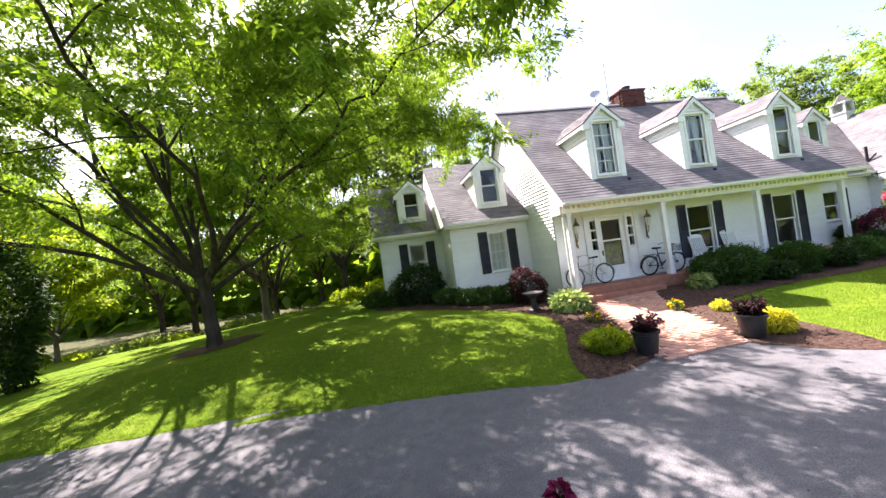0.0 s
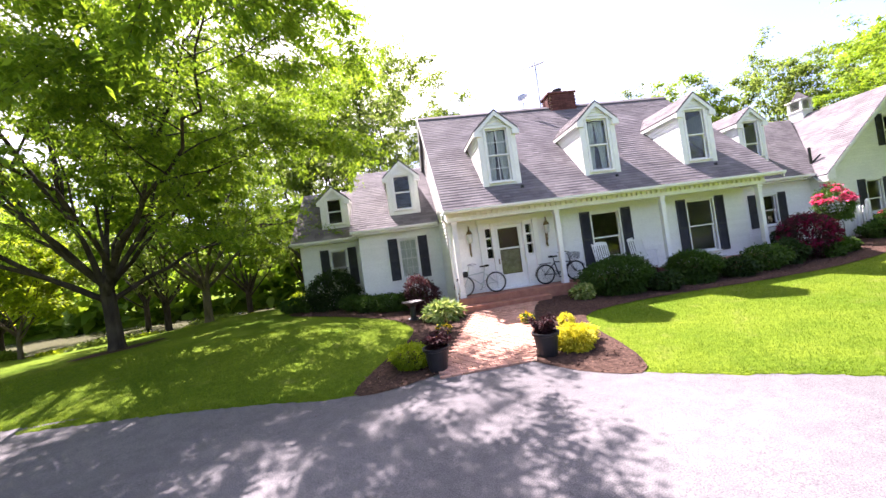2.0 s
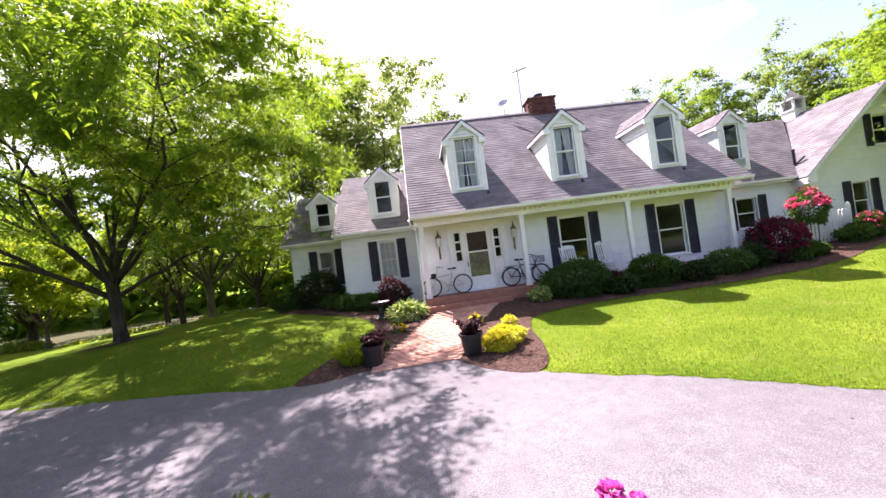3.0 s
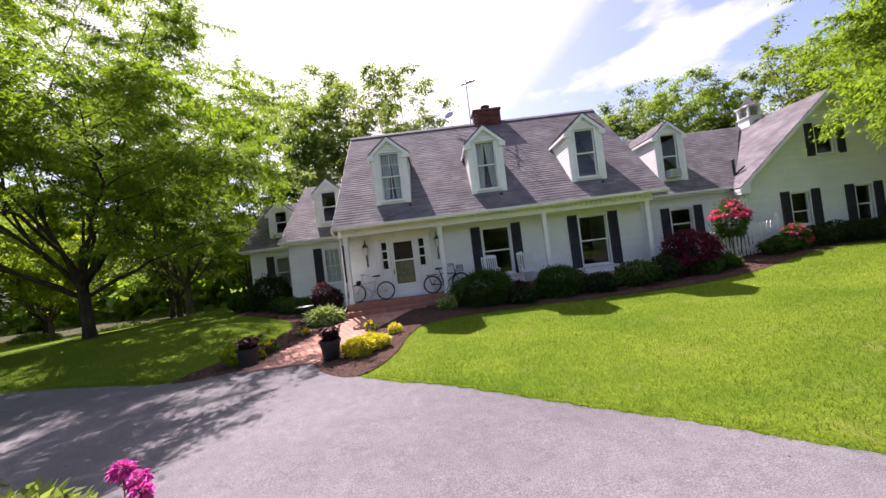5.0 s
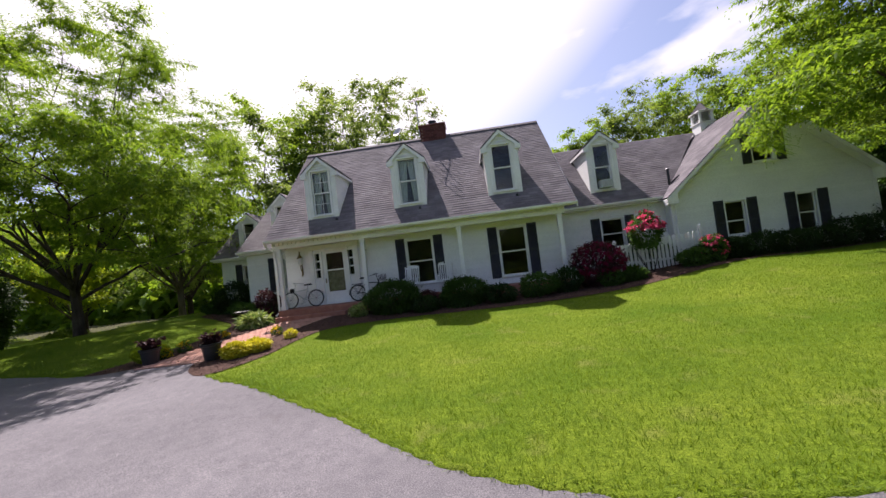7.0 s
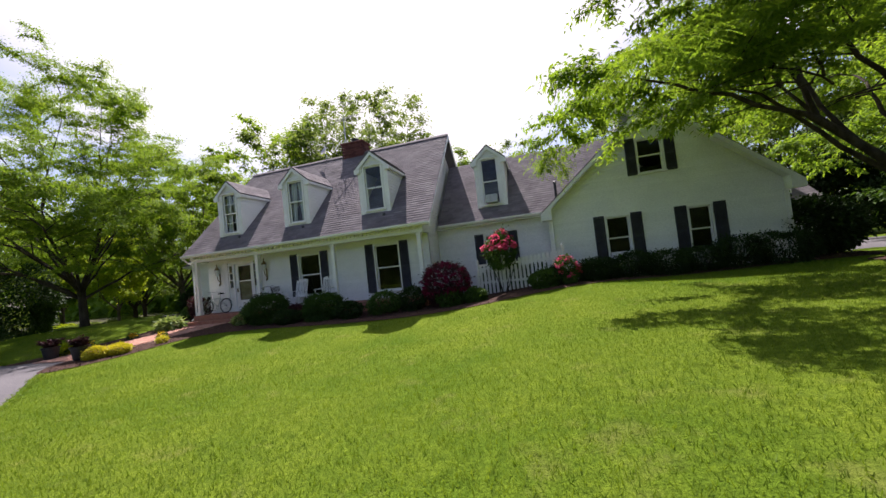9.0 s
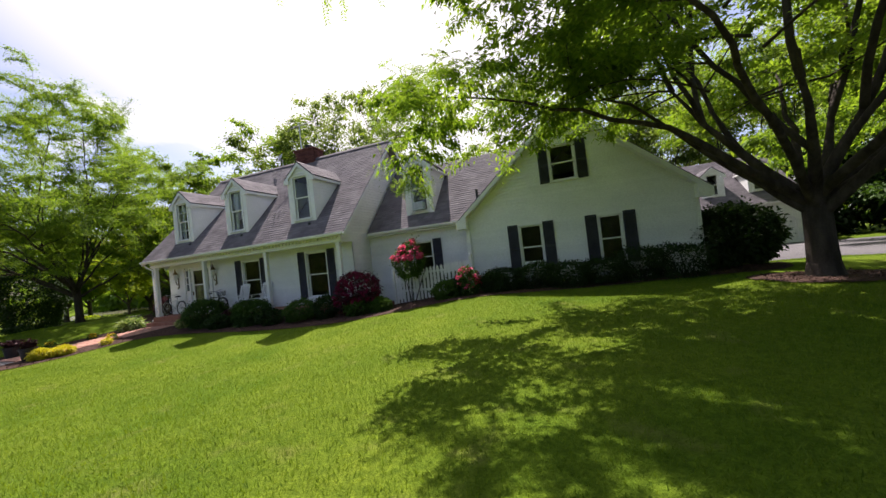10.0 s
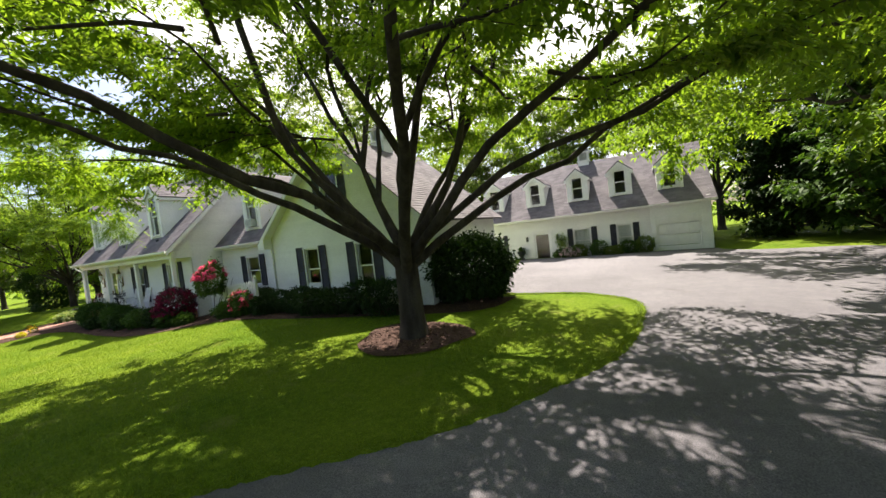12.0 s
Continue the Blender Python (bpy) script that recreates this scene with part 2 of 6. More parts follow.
def raw(name, verts, faces, material, parent=None, label="", smooth=False):
    me = bpy.data.meshes.new(name)
    v = np.asarray(verts, dtype=np.float32).reshape(-1, 3)
    f = np.asarray(faces, dtype=np.int32)
    me.vertices.add(len(v))
    me.vertices.foreach_set("co", v.ravel())
    k = f.shape[1]
    me.loops.add(f.size)
    me.loops.foreach_set("vertex_index", f.ravel())
    me.polygons.add(len(f))
    me.polygons.foreach_set("loop_start", np.arange(0, f.size, k, dtype=np.int32))
    me.polygons.foreach_set("loop_total", np.full(len(f), k, dtype=np.int32))
    if smooth:
        me.polygons.foreach_set("use_smooth", np.ones(len(f), dtype=bool))
    me.update(calc_edges=True)
    return link(name, me, material, parent, label)


def empty(name, at, label, category, group="", kind=""):
    e = new(name)
    e.matrix_basis = pose(*at)
    e.empty_display_size = 0.2
    return tagged(e, label, category, group, kind)


def bx(bm, x0, x1, y0, y1, z0, z1, bevel=0.0):
    x0, x1 = min(x0, x1), max(x0, x1)
    y0, y1 = min(y0, y1), max(y0, y1)
    z0, z1 = min(z0, z1), max(z0, z1)
    v = [bm.verts.new(p) for p in ((x0, y0, z0), (x1, y0, z0), (x1, y1, z0), (x0, y1, z0), (x0, y0, z1), (x1, y0, z1), (x1, y1, z1), (x0, y1, z1))]
    fs = [bm.faces.new([v[i] for i in q]) for q in ((0, 3, 2, 1), (4, 5, 6, 7), (0, 1, 5, 4), (1, 2, 6, 5), (2, 3, 7, 6), (3, 0, 4, 7))]
    if bevel:
        edges = list({e for f in fs for e in f.edges})
        bmesh.ops.bevel(bm, geom=edges, offset=bevel, segments=1, affect="EDGES")


def poly_prism(bm, pts, offset):
    """A flat polygon with thickness, offset being the way to its other face."""
    a = [bm.verts.new(p) for p in pts]
    b = [bm.verts.new(Vector(p) + Vector(offset)) for p in pts]
    bm.faces.new(a)
    bm.faces.new(list(reversed(b)))
    for i in range(len(a)):
        j = (i + 1) % len(a)
        bm.faces.new((a[j], a[i], b[i], b[j]))


def tube(bm, pts, r, sides=6, r_end=None):
    """A bent tube along pts; r may fall to r_end."""
    rings = []
    n = len(pts)
    for k, p in enumerate(pts):
        p = Vector(p)
        d = (Vector(pts[min(k + 1, n - 1)]) - Vector(pts[max(k - 1, 0)])).normalized()
        u = d.cross(Vector((0, 0, 1))) if abs(d.z) < 0.9 else d.cross(Vector((1, 0, 0)))
        u.normalize()
        w = d.cross(u)
        rr = r if r_end is None else r + (r_end - r) * k / max(n - 1, 1)
        rings.append([bm.verts.new(p + (u * math.cos(a) + w * math.sin(a)) * rr) for a in (2 * math.pi * i / sides for i in range(sides))])
    for a, b in zip(rings, rings[1:]):
        for i in range(sides):
            bm.faces.new((a[i], a[(i + 1) % sides], b[(i + 1) % sides], b[i]))
    bm.faces.new(list(reversed(rings[0])))
    bm.faces.new(rings[-1])


def ring(bm, c, r, thick, axis="y", seg=24, sides=6):
    """A wheel rim or tyre."""
    loops = []
    for k in range(seg):
        a = 2 * math.pi * k / seg
        loop = []
        for j in range(sides):
            b = 2 * math.pi * j / sides
            rr, o = r + thick * math.cos(b), thick * math.sin(b)
            p = (rr * math.cos(a), o, rr * math.sin(a)) if axis == "y" else (rr * math.cos(a), rr * math.sin(a), o)
            loop.append(bm.verts.new(Vector(c) + Vector(p)))
        loops.append(loop)
    for k in range(seg):
        for j in range(sides):
            a, b = loops[k], loops[(k + 1) % seg]
            bm.faces.new((a[j], a[(j + 1) % sides], b[(j + 1) % sides], b[j]))


def lathe(bm, c, profile, seg=20):
    """A turned shape: profile of (radius, height)."""
    rings = [[bm.verts.new((c[0] + r * math.cos(2 * math.pi * k / seg), c[1] + r * math.sin(2 * math.pi * k / seg), c[2] + h)) for k in range(seg)] for r, h in profile]
    for a, b in zip(rings, rings[1:]):
        for k in range(seg):
            bm.faces.new((a[k], a[(k + 1) % seg], b[(k + 1) % seg], b[k]))
    bm.faces.new(list(reversed(rings[0])))
    bm.faces.new(rings[-1])


def smooth01(t):
    t = np.clip(t, 0.0, 1.0)
    return t * t * (3 - 2 * t)


def ground_z(x, y):
    """The lie of the land: the drive at the foot, the lawn rising to the house and to the right, the pond hollow behind the trees."""
    x, y = np.asarray(x, float), np.asarray(y, float)
    base = 0.40 + 0.75 * smooth01((x - 13) / 17)
    at_house = 0.72 + 0.40 * smooth01((x - 16) / 7) + 0.25 * smooth01((5 - x) / 5)
    t = smooth01((y - 20.6) / 5.7)
    g = base * (1 - t) + at_house * t
    west = smooth01((-2 - x) / 12)
    g = g - 0.65 * west * t - 1.4 * smooth01((y - 33) / 10) * smooth01((3 - x) / 9)
    g = g + 3.0 * smooth01((y - 57) / 9) * smooth01((12 - x) / 9)
    return g + 0.03 * np.sin(x * 0.9 + 1.3 * np.sin(y * 0.5)) * np.sin(y * 0.8)


def gz(x, y):
    return float(ground_z(x, y))


def inside(px, py, polygon):
    """Which points lie inside the polygon."""
    px, py = np.asarray(px), np.asarray(py)
    res = np.zeros(px.shape, bool)
    n = len(polygon)
    for i in range(n):
        (x0, y0), (x1, y1) = polygon[i], polygon[(i + 1) % n]
        if y0 == y1:
            continue
        cross = ((y0 > py) != (y1 > py)) & (px < (x1 - x0) * (py - y0) / (y1 - y0) + x0)
        res ^= cross
    return res


def curve_through(points, step=0.4):
    """Points laid evenly along a smooth line through the given ones."""
    p = [np.array(q, float) for q in points]
    out = []
    for i in range(len(p) - 1):
        a, b, c, d = p[max(i - 1, 0)], p[i], p[i + 1], p[min(i + 2, len(p) - 1)]
        n = max(2, int(np.linalg.norm(c - b) / step))
        for k in range(n):
            t = k / n
            out.append(0.5 * (2 * b + (c - a) * t + (2 * a - 5 * b + 4 * c - d) * t * t + (3 * b - a - 3 * c + d) * t ** 3))
    out.append(p[-1])
    return [tuple(q) for q in out]


# ---- ground, drive, beds ----
DRIVE_NORTH = curve_through([(-60, 23.4), (-7, 22.1), (-2.5, 21.7), (0, 21.35), (1.7, 21.15), (3.3, 20.85), (4.75, 21.2), (6.45, 20.85), (6.9, 20.15), (7.7, 19.65), (8.5, 19.12), (9.4, 18.62), (10.3, 18.02), (11.5, 17.2), (12.3, 16.55), (13.1, 15.85), (14.1, 15.35), (15.2, 15.1), (16.4, 15.0), (17.6, 14.85), (19.2, 14.6), (21.8, 14.5), (24.6, 15.2), (26.6, 16.2), (28.4, 17.4), (29.6, 18.2), (30.9, 19.2), (31.7, 20.0), (32.5, 20.75), (33.35, 21.5), (34.2, 22.85), (34.85, 24.2), (35.15, 26.2), (35.0, 27.9), (33.7, 28.9), (31.5, 28.9), (30.3, 30.5), (29.8, 34), (28.6, 39.7)])
DRIVE_SOUTH = curve_through([(38.4, 39.7), (38.7, 38.2), (40.2, 37.2), (42.6, 36.6), (43.4, 32), (43.2, 26), (44, 20), (44, 14), (40, 10), (33, 9), (24, 8.6), (17, 9.2), (12.5, 10.8), (10.4, 12.8), (9.3, 14.0), (8.7, 14.8), (7.9, 15.5), (7.0, 16.0), (6.2, 16.25), (5.1, 16.65), (4, 17.0), (2.5, 17.3), (0.5, 17.5), (-7, 17.8), (-60, 18.6)])
DRIVE = DRIVE_NORTH + DRIVE_SOUTH
WALK_L = curve_through([(4.75, 21.2), (5.2, 22.5), (5.75, 24.0), (6.3, 25.3)], 0.3)
WALK_R = curve_through([(6.45, 20.85), (6.95, 22.2), (7.5, 23.8), (8.3, 25.3)], 0.3)
BED_LEFT = curve_through([(4.78, 21.15), (4.3, 20.95), (3.6, 20.75), (3.2, 20.95), (3.5, 22.0), (4.2, 23.5), (4.3, 24.6), (3.6, 26.0), (2.2, 27.0), (0.6, 28.2), (-0.6, 29.6), (-0.2, 30.7)], 0.3)
BED_RIGHT = curve_through([(6.4, 20.85), (6.85, 20.15), (7.6, 19.65), (8.0, 20.2), (8.25, 21.2), (8.4, 22.4), (9.0, 23.4), (11.5, 23.8), (15, 23.75), (18.5, 23.9), (21, 24.6), (25, 25.5), (29.0, 26.0), (31.4, 26.9), (31.9, 28.4)], 0.3)


def sheet(name, polygon, lift, material, step=0.5, label="", category="", holes=()):
    """A flat piece of ground with that outline, laid on the land."""
    xs = np.array([p[0] for p in polygon])
    ys = np.array([p[1] for p in polygon])
    bm = bmesh.new()
    ring_v = [bm.verts.new((x, y, 0)) for x, y in polygon]
    bm.faces.new(ring_v)
    bmesh.ops.triangulate(bm, faces=bm.faces[:])
    gx0, gx1, gy0, gy1 = xs.min(), xs.max(), ys.min(), ys.max()
    for x in np.arange(max(gx0, -20) + step, min(gx1, 60), step):
        bmesh.ops.bisect_plane(bm, geom=bm.verts[:] + bm.edges[:] + bm.faces[:], plane_co=(x, 0, 0), plane_no=(1, 0, 0))
    for y in np.arange(gy0 + step, gy1, step):
        bmesh.ops.bisect_plane(bm, geom=bm.verts[:] + bm.edges[:] + bm.faces[:], plane_co=(0, y, 0), plane_no=(0, 1, 0))
    co = np.array([v.co[:] for v in bm.verts])
    z = ground_z(co[:, 0], co[:, 1]) + lift
    for v, h in zip(bm.verts, z):
        v.co.z = h
    for f in bm.faces:
        f.smooth = True
        if f.normal.z < 0:
            f.normal_flip()
    bmesh.ops.recalc_face_normals(bm, faces=bm.faces[:])
    ob = obj(name, bm, material)
    return tagged(ob, label, category, kind="structure")


def build_ground():
    xs = np.r_[np.linspace(-900, -60, 22), np.arange(-58, 70, 0.8), np.linspace(72, 900, 22)]
    ys = np.r_[np.linspace(-500, -12, 14), np.arange(-10, 60, 0.8), np.linspace(62, 1400, 26)]
    X, Y = np.meshgrid(xs, ys)
    Z = ground_z(X, Y)
    v = np.stack([X.ravel(), Y.ravel(), Z.ravel()], -1)
    nx = len(xs)
    i = np.arange(len(ys) - 1)[:, None] * nx + np.arange(nx - 1)[None]
    f = np.stack([i, i + 1, i + nx + 1, i + nx], -1).reshape(-1, 4)
    ob = raw("ground", v, f, M_LAWN, smooth=True)
    tagged(ob, "mown green lawn sloping up to the house", "lawn", kind="structure")


build_ground()
sheet("road", DRIVE, 0.012, M_ASPHALT, 1.2, "worn grey asphalt driveway sweeping round the lawn", "driveway")

# ---- walls, windows, roofs ----
class Plane:
    """A wall's own axes: u along it, d outwards, z up."""
    def __init__(self, origin, u, n):
        self.u, self.n = Vector(u), Vector(n)
        self.m = Matrix.Translation(Vector(origin)) @ Matrix((self.u, self.n, Vector((0, 0, 1)))).transposed().to_4x4()
        self.flip = self.m.determinant() < 0

    def done(self, bm):
        bm.transform(self.m)
        if self.flip:
            bmesh.ops.reverse_faces(bm, faces=bm.faces[:])
        return bm


FRONT = ((1, 0, 0), (0, -1, 0))
BACK = ((-1, 0, 0), (0, 1, 0))
EAST = ((0, 1, 0), (1, 0, 0))
WEST = ((0, -1, 0), (-1, 0, 0))
COURSE = 0.125


def wall(name, parent, plane, width, z0, top, openings=(), thick=0.16, label="", sided=True):
    """A clapboard wall: a slab with real openings, and lapped boards on it. top: list of (u, height)."""
    tops = [(0.0, top), (width, top)] if isinstance(top, (int, float)) else top

    def roof_at(u):
        for (a, ha), (b, hb) in zip(tops, tops[1:]):
            if a - 1e-6 <= u <= b + 1e-6:
                return ha + (hb - ha) * (u - a) / max(b - a, 1e-6)
        return tops[-1][1]

    def span_at(z):
        """The stretch of u in which the wall is higher than z."""
        us = [u for u in np.linspace(0, width, 241) if roof_at(u) > z]
        return (us[0], us[-1]) if us else None

    bm = bmesh.new()
    cuts = sorted({0.0, width, *(u for u, _ in tops), *(u for o in openings for u in o[:2])})
    for a, b in zip(cuts, cuts[1:]):
        if b - a < 1e-4:
            continue
        mid = (a + b) / 2
        holes = sorted((o[2], o[3]) for o in openings if o[0] < mid < o[1])
        lo = z0
        pieces = []
        for h0, h1 in holes:
            if h0 > lo + 1e-4:
                pieces.append((lo, lo, h0, h0))
            lo = h1
        pieces.append((lo, lo, roof_at(a), roof_at(b)))
        for p, q, r, s in pieces:
            v = [bm.verts.new(c) for c in ((a, 0, p), (b, 0, q), (b, 0, s), (a, 0, r), (a, -thick, p), (b, -thick, q), (b, -thick, s), (a, -thick, r))]
            for f in ((0, 3, 2, 1), (4, 5, 6, 7), (0, 1, 5, 4), (2, 3, 7, 6), (0, 4, 7, 3), (1, 2, 6, 5)):
                bm.faces.new([v[i] for i in f])
    if sided:
        z = z0
        while True:
            sp = span_at(z + COURSE * 0.6)
            if not sp:
                break
            spans = [sp]
            for o in openings:
                if o[2] < z + COURSE - 0.01 and o[3] > z + 0.01:
                    spans = [t for a, b in spans for t in ((a, min(b, o[0] - 0.07)), (max(a, o[1] + 0.07), b)) if t[1] - t[0] > 0.02]
            for a, b in spans:
                v = [bm.verts.new(c) for c in ((a, 0.004, z), (b, 0.004, z), (b, 0.034, z), (a, 0.034, z), (b, 0.006, z + COURSE), (a, 0.006, z + COURSE))]
                bm.faces.new((v[0], v[3], v[2], v[1]))
                bm.faces.new((v[3], v[5], v[4], v[2]))
            z += COURSE
    return part(name, plane.done(bm), M_SIDING, parent, label)


def obx(plane, parent, name, boxes, material, label="", bevel=0.0):
    """A part made of boxes in the wall's own axes: (u0, u1, d0, d1, z0, z1)."""
    bm = bmesh.new()
    for b in boxes:
        bx(bm, *b, bevel=bevel)
    return part(name, plane.done(bm), material, parent, label)


def window(parent, plane, u0, u1, z0, z1, grid=(0, 0), curtain=False, casing=0.09, blind=False, shade=False, name="window", deep=True):
    """A double-hung sash window; its pieces lie one level deeper."""
    c = casing
    frame_ob = obx(plane, parent, name, [(u0 - c, u0, -0.02, 0.045, z0 - 0.02, z1), (u1, u1 + c, -0.02, 0.045, z0 - 0.02, z1), (u0 - c - 0.02, u1 + c + 0.02, -0.02, 0.055, z1, z1 + c)], M_TRIM)
    host = frame_ob if deep else parent
    obx(plane, host, "sill", [(u0 - c - 0.03, u1 + c + 0.03, -0.06, 0.085, z0 - 0.07, z0 - 0.02)], M_TRIM, bevel=0.008)
    zm = (z0 + z1) / 2
    for a, b, d in ((zm - 0.02, z1, -0.03), (z0, zm + 0.02, -0.075)):
        s = 0.045
        boxes = [(u0, u0 + s, d - 0.035, d, a, b), (u1 - s, u1, d - 0.035, d, a, b), (u0 + s, u1 - s, d - 0.035, d, a, a + s), (u0 + s, u1 - s, d - 0.035, d, b - s, b)]
        nx, nz = grid
        for k in range(1, nx):
            x = u0 + s + (u1 - u0 - 2 * s) * k / nx
            boxes.append((x - 0.011, x + 0.011, d - 0.028, d - 0.006, a + s, b - s))
        for k in range(1, nz):
            h = a + s + (b - a - 2 * s) * k / nz
            boxes.append((u0 + s, u1 - s, d - 0.0275, d - 0.0065, h - 0.011, h + 0.011))
        obx(plane, host, "sash", boxes, M_TRIM)
        obx(plane, host, "pane", [(u0 + s - 0.004, u1 - s + 0.004, d - 0.02, d - 0.014, a + s - 0.004, b - s + 0.004)], M_GLASS)
    if curtain:
        drape(plane, host, u0, u1, z0, z1)
    if shade:
        obx(plane, host, "blind", [(u0 + 0.03, u1 - 0.03, -0.21, -0.20, z0 + 0.02, z1 - 0.02)], M_CURTAIN, "pale drawn blind")
    if blind:
        obx(plane, host, "blind", [(u0 + 0.05, u1 - 0.05, -0.20, -0.19, zm - 0.1, z1 - 0.03)], M_CURTAIN)
    return frame_ob


def drape(plane, host, u0, u1, z0, z1):
    """Two curtains drawn aside, in folds."""
    w = u1 - u0
    for side in (0, 1):
        bm = bmesh.new()
        cols = []
        for k in range(15):
            t = k / 14
            top, low = 0.46 * t, 0.20 * t + 0.08 * t * t
            u_top = u0 + 0.03 + w * top if side == 0 else u1 - 0.03 - w * top
            u_low = u0 + 0.03 + w * low if side == 0 else u1 - 0.03 - w * low
            wave = 0.022 * math.sin(k * 1.9)
            cols.append([bm.verts.new((u_top, -0.20 + wave, z1 - 0.02)), bm.verts.new(((u_top * 0.6 + u_low * 0.4), -0.20 + wave * 1.3, (z0 * 0.4 + z1 * 0.6))), bm.verts.new((u_low, -0.20 + wave * 1.5, z0 + 0.04))])
        for a, b in zip(cols, cols[1:]):
            for i in range(2):
                bm.faces.new((a[i], b[i], b[i + 1], a[i + 1]))
        part("curtain", plane.done(bm), M_CURTAIN, host, "pale curtain drawn aside")


def shutter(parent, plane, u0, u1, z0, z1):
    """A louvred shutter with a mid rail."""
    bm = bmesh.new()
    s = 0.05
    zm = z0 + (z1 - z0) * 0.48
    for b in ((u0, u0 + s, 0.03, 0.065, z0, z1), (u1 - s, u1, 0.03, 0.065, z0, z1), (u0 + s, u1 - s, 0.03, 0.065, z0, z0 + 0.09), (u0 + s, u1 - s, 0.03, 0.065, z1 - 0.07, z1), (u0 + s, u1 - s, 0.03, 0.065, zm - 0.035, zm + 0.035)):
        bx(bm, *b)
    z = z0 + 0.10
    while z < z1 - 0.09:
        if not zm - 0.06 < z < zm + 0.03:
            v = [bm.verts.new(c) for c in ((u0 + s, 0.058, z), (u1 - s, 0.058, z), (u1 - s, 0.036, z + 0.04), (u0 + s, 0.036, z + 0.04))]
            bm.faces.new(v)
        z += 0.045
    bx(bm, u0 + s, u1 - s, 0.028, 0.034, z0 + 0.09, z1 - 0.07)
    return part("shutter", plane.done(bm), M_SHUTTER, parent, "dark slate-blue louvred shutter")


def shuttered(parent, plane, u0, u1, z0, z1, shut=0.40, **kw):
    """A window with a shutter each side; u0 and u1 are the shutters' outer edges."""
    window(parent, plane, u0 + shut + 0.02, u1 - shut - 0.02, z0 + 0.06, z1 - 0.08, casing=0.05, **kw)
    shutter(parent, plane, u0 - 0.02, u0 + shut - 0.045, z0, z1)
    shutter(parent, plane, u1 - shut + 0.045, u1 + 0.02, z0, z1)
    return (u0 + shut + 0.02, u1 - shut - 0.02, z0 + 0.06, z1 - 0.08)


def hole(u0, u1, z0, z1, shut=0.40):
    return (u0 + shut + 0.02, u1 - shut - 0.02, z0 + 0.06, z1 - 0.08)


def roof(name, parent, eave_l, eave_r, top_l, top_r, thick=0.07, exposure=0.145, label="", tab=0.32):
    """A shingled slope: a slab, and overlapping courses cut into tabs, all in one mesh."""
    a, b, c, d = (Vector(p) for p in (eave_l, eave_r, top_l, top_r))
    nrm = (b - a).cross(c - a)
    if nrm.length < 1e-6:
        nrm = (b - a).cross(d - a)
    nrm.normalize()
    if nrm.z < 0:
        nrm = -nrm
    bm = bmesh.new()
    pts = [a, b, d] if (c - d).length < 0.02 else [a, b, d, c]
    poly_prism(bm, pts, nrm * -thick)
    rise = max((c - a).length, 0.2)
    n = max(2, int(rise / exposure))
    rnd = random.Random(len(name) + int(abs(a.x * 31 + a.y * 7)))
    for k in range(n):
        t0, t1 = k / n, min(1.0, (k + 1.12) / n)
        l0, r0, l1, r1 = a.lerp(c, t0), b.lerp(d, t0), a.lerp(c, t1), b.lerp(d, t1)
        length = (r0 - l0).length
        if length < 0.05:
            continue
        cnt = max(1, int(length / tab))
        marks = [0.0] + sorted((j + rnd.uniform(-0.25, 0.25)) / cnt for j in range(1, cnt)) + [1.0]
        for s, e in zip(marks, marks[1:]):
            lift = 0.014 + rnd.uniform(-0.002, 0.003)
            p0, p1 = l0.lerp(r0, s) + nrm * lift, l0.lerp(r0, e) + nrm * lift
            q0, q1 = l1.lerp(r1, s) + nrm * 0.003, l1.lerp(r1, e) + nrm * 0.003
            base0, base1 = l0.lerp(r0, s) + nrm * 0.001, l0.lerp(r0, e) + nrm * 0.001
            v = [bm.verts.new(p) for p in (p0, p1, q1, q0, base0, base1)]
            bm.faces.new((v[0], v[1], v[2], v[3]))
            bm.faces.new((v[4], v[5], v[1], v[0]))
    return part(name, bm, M_SHINGLE, parent, label)


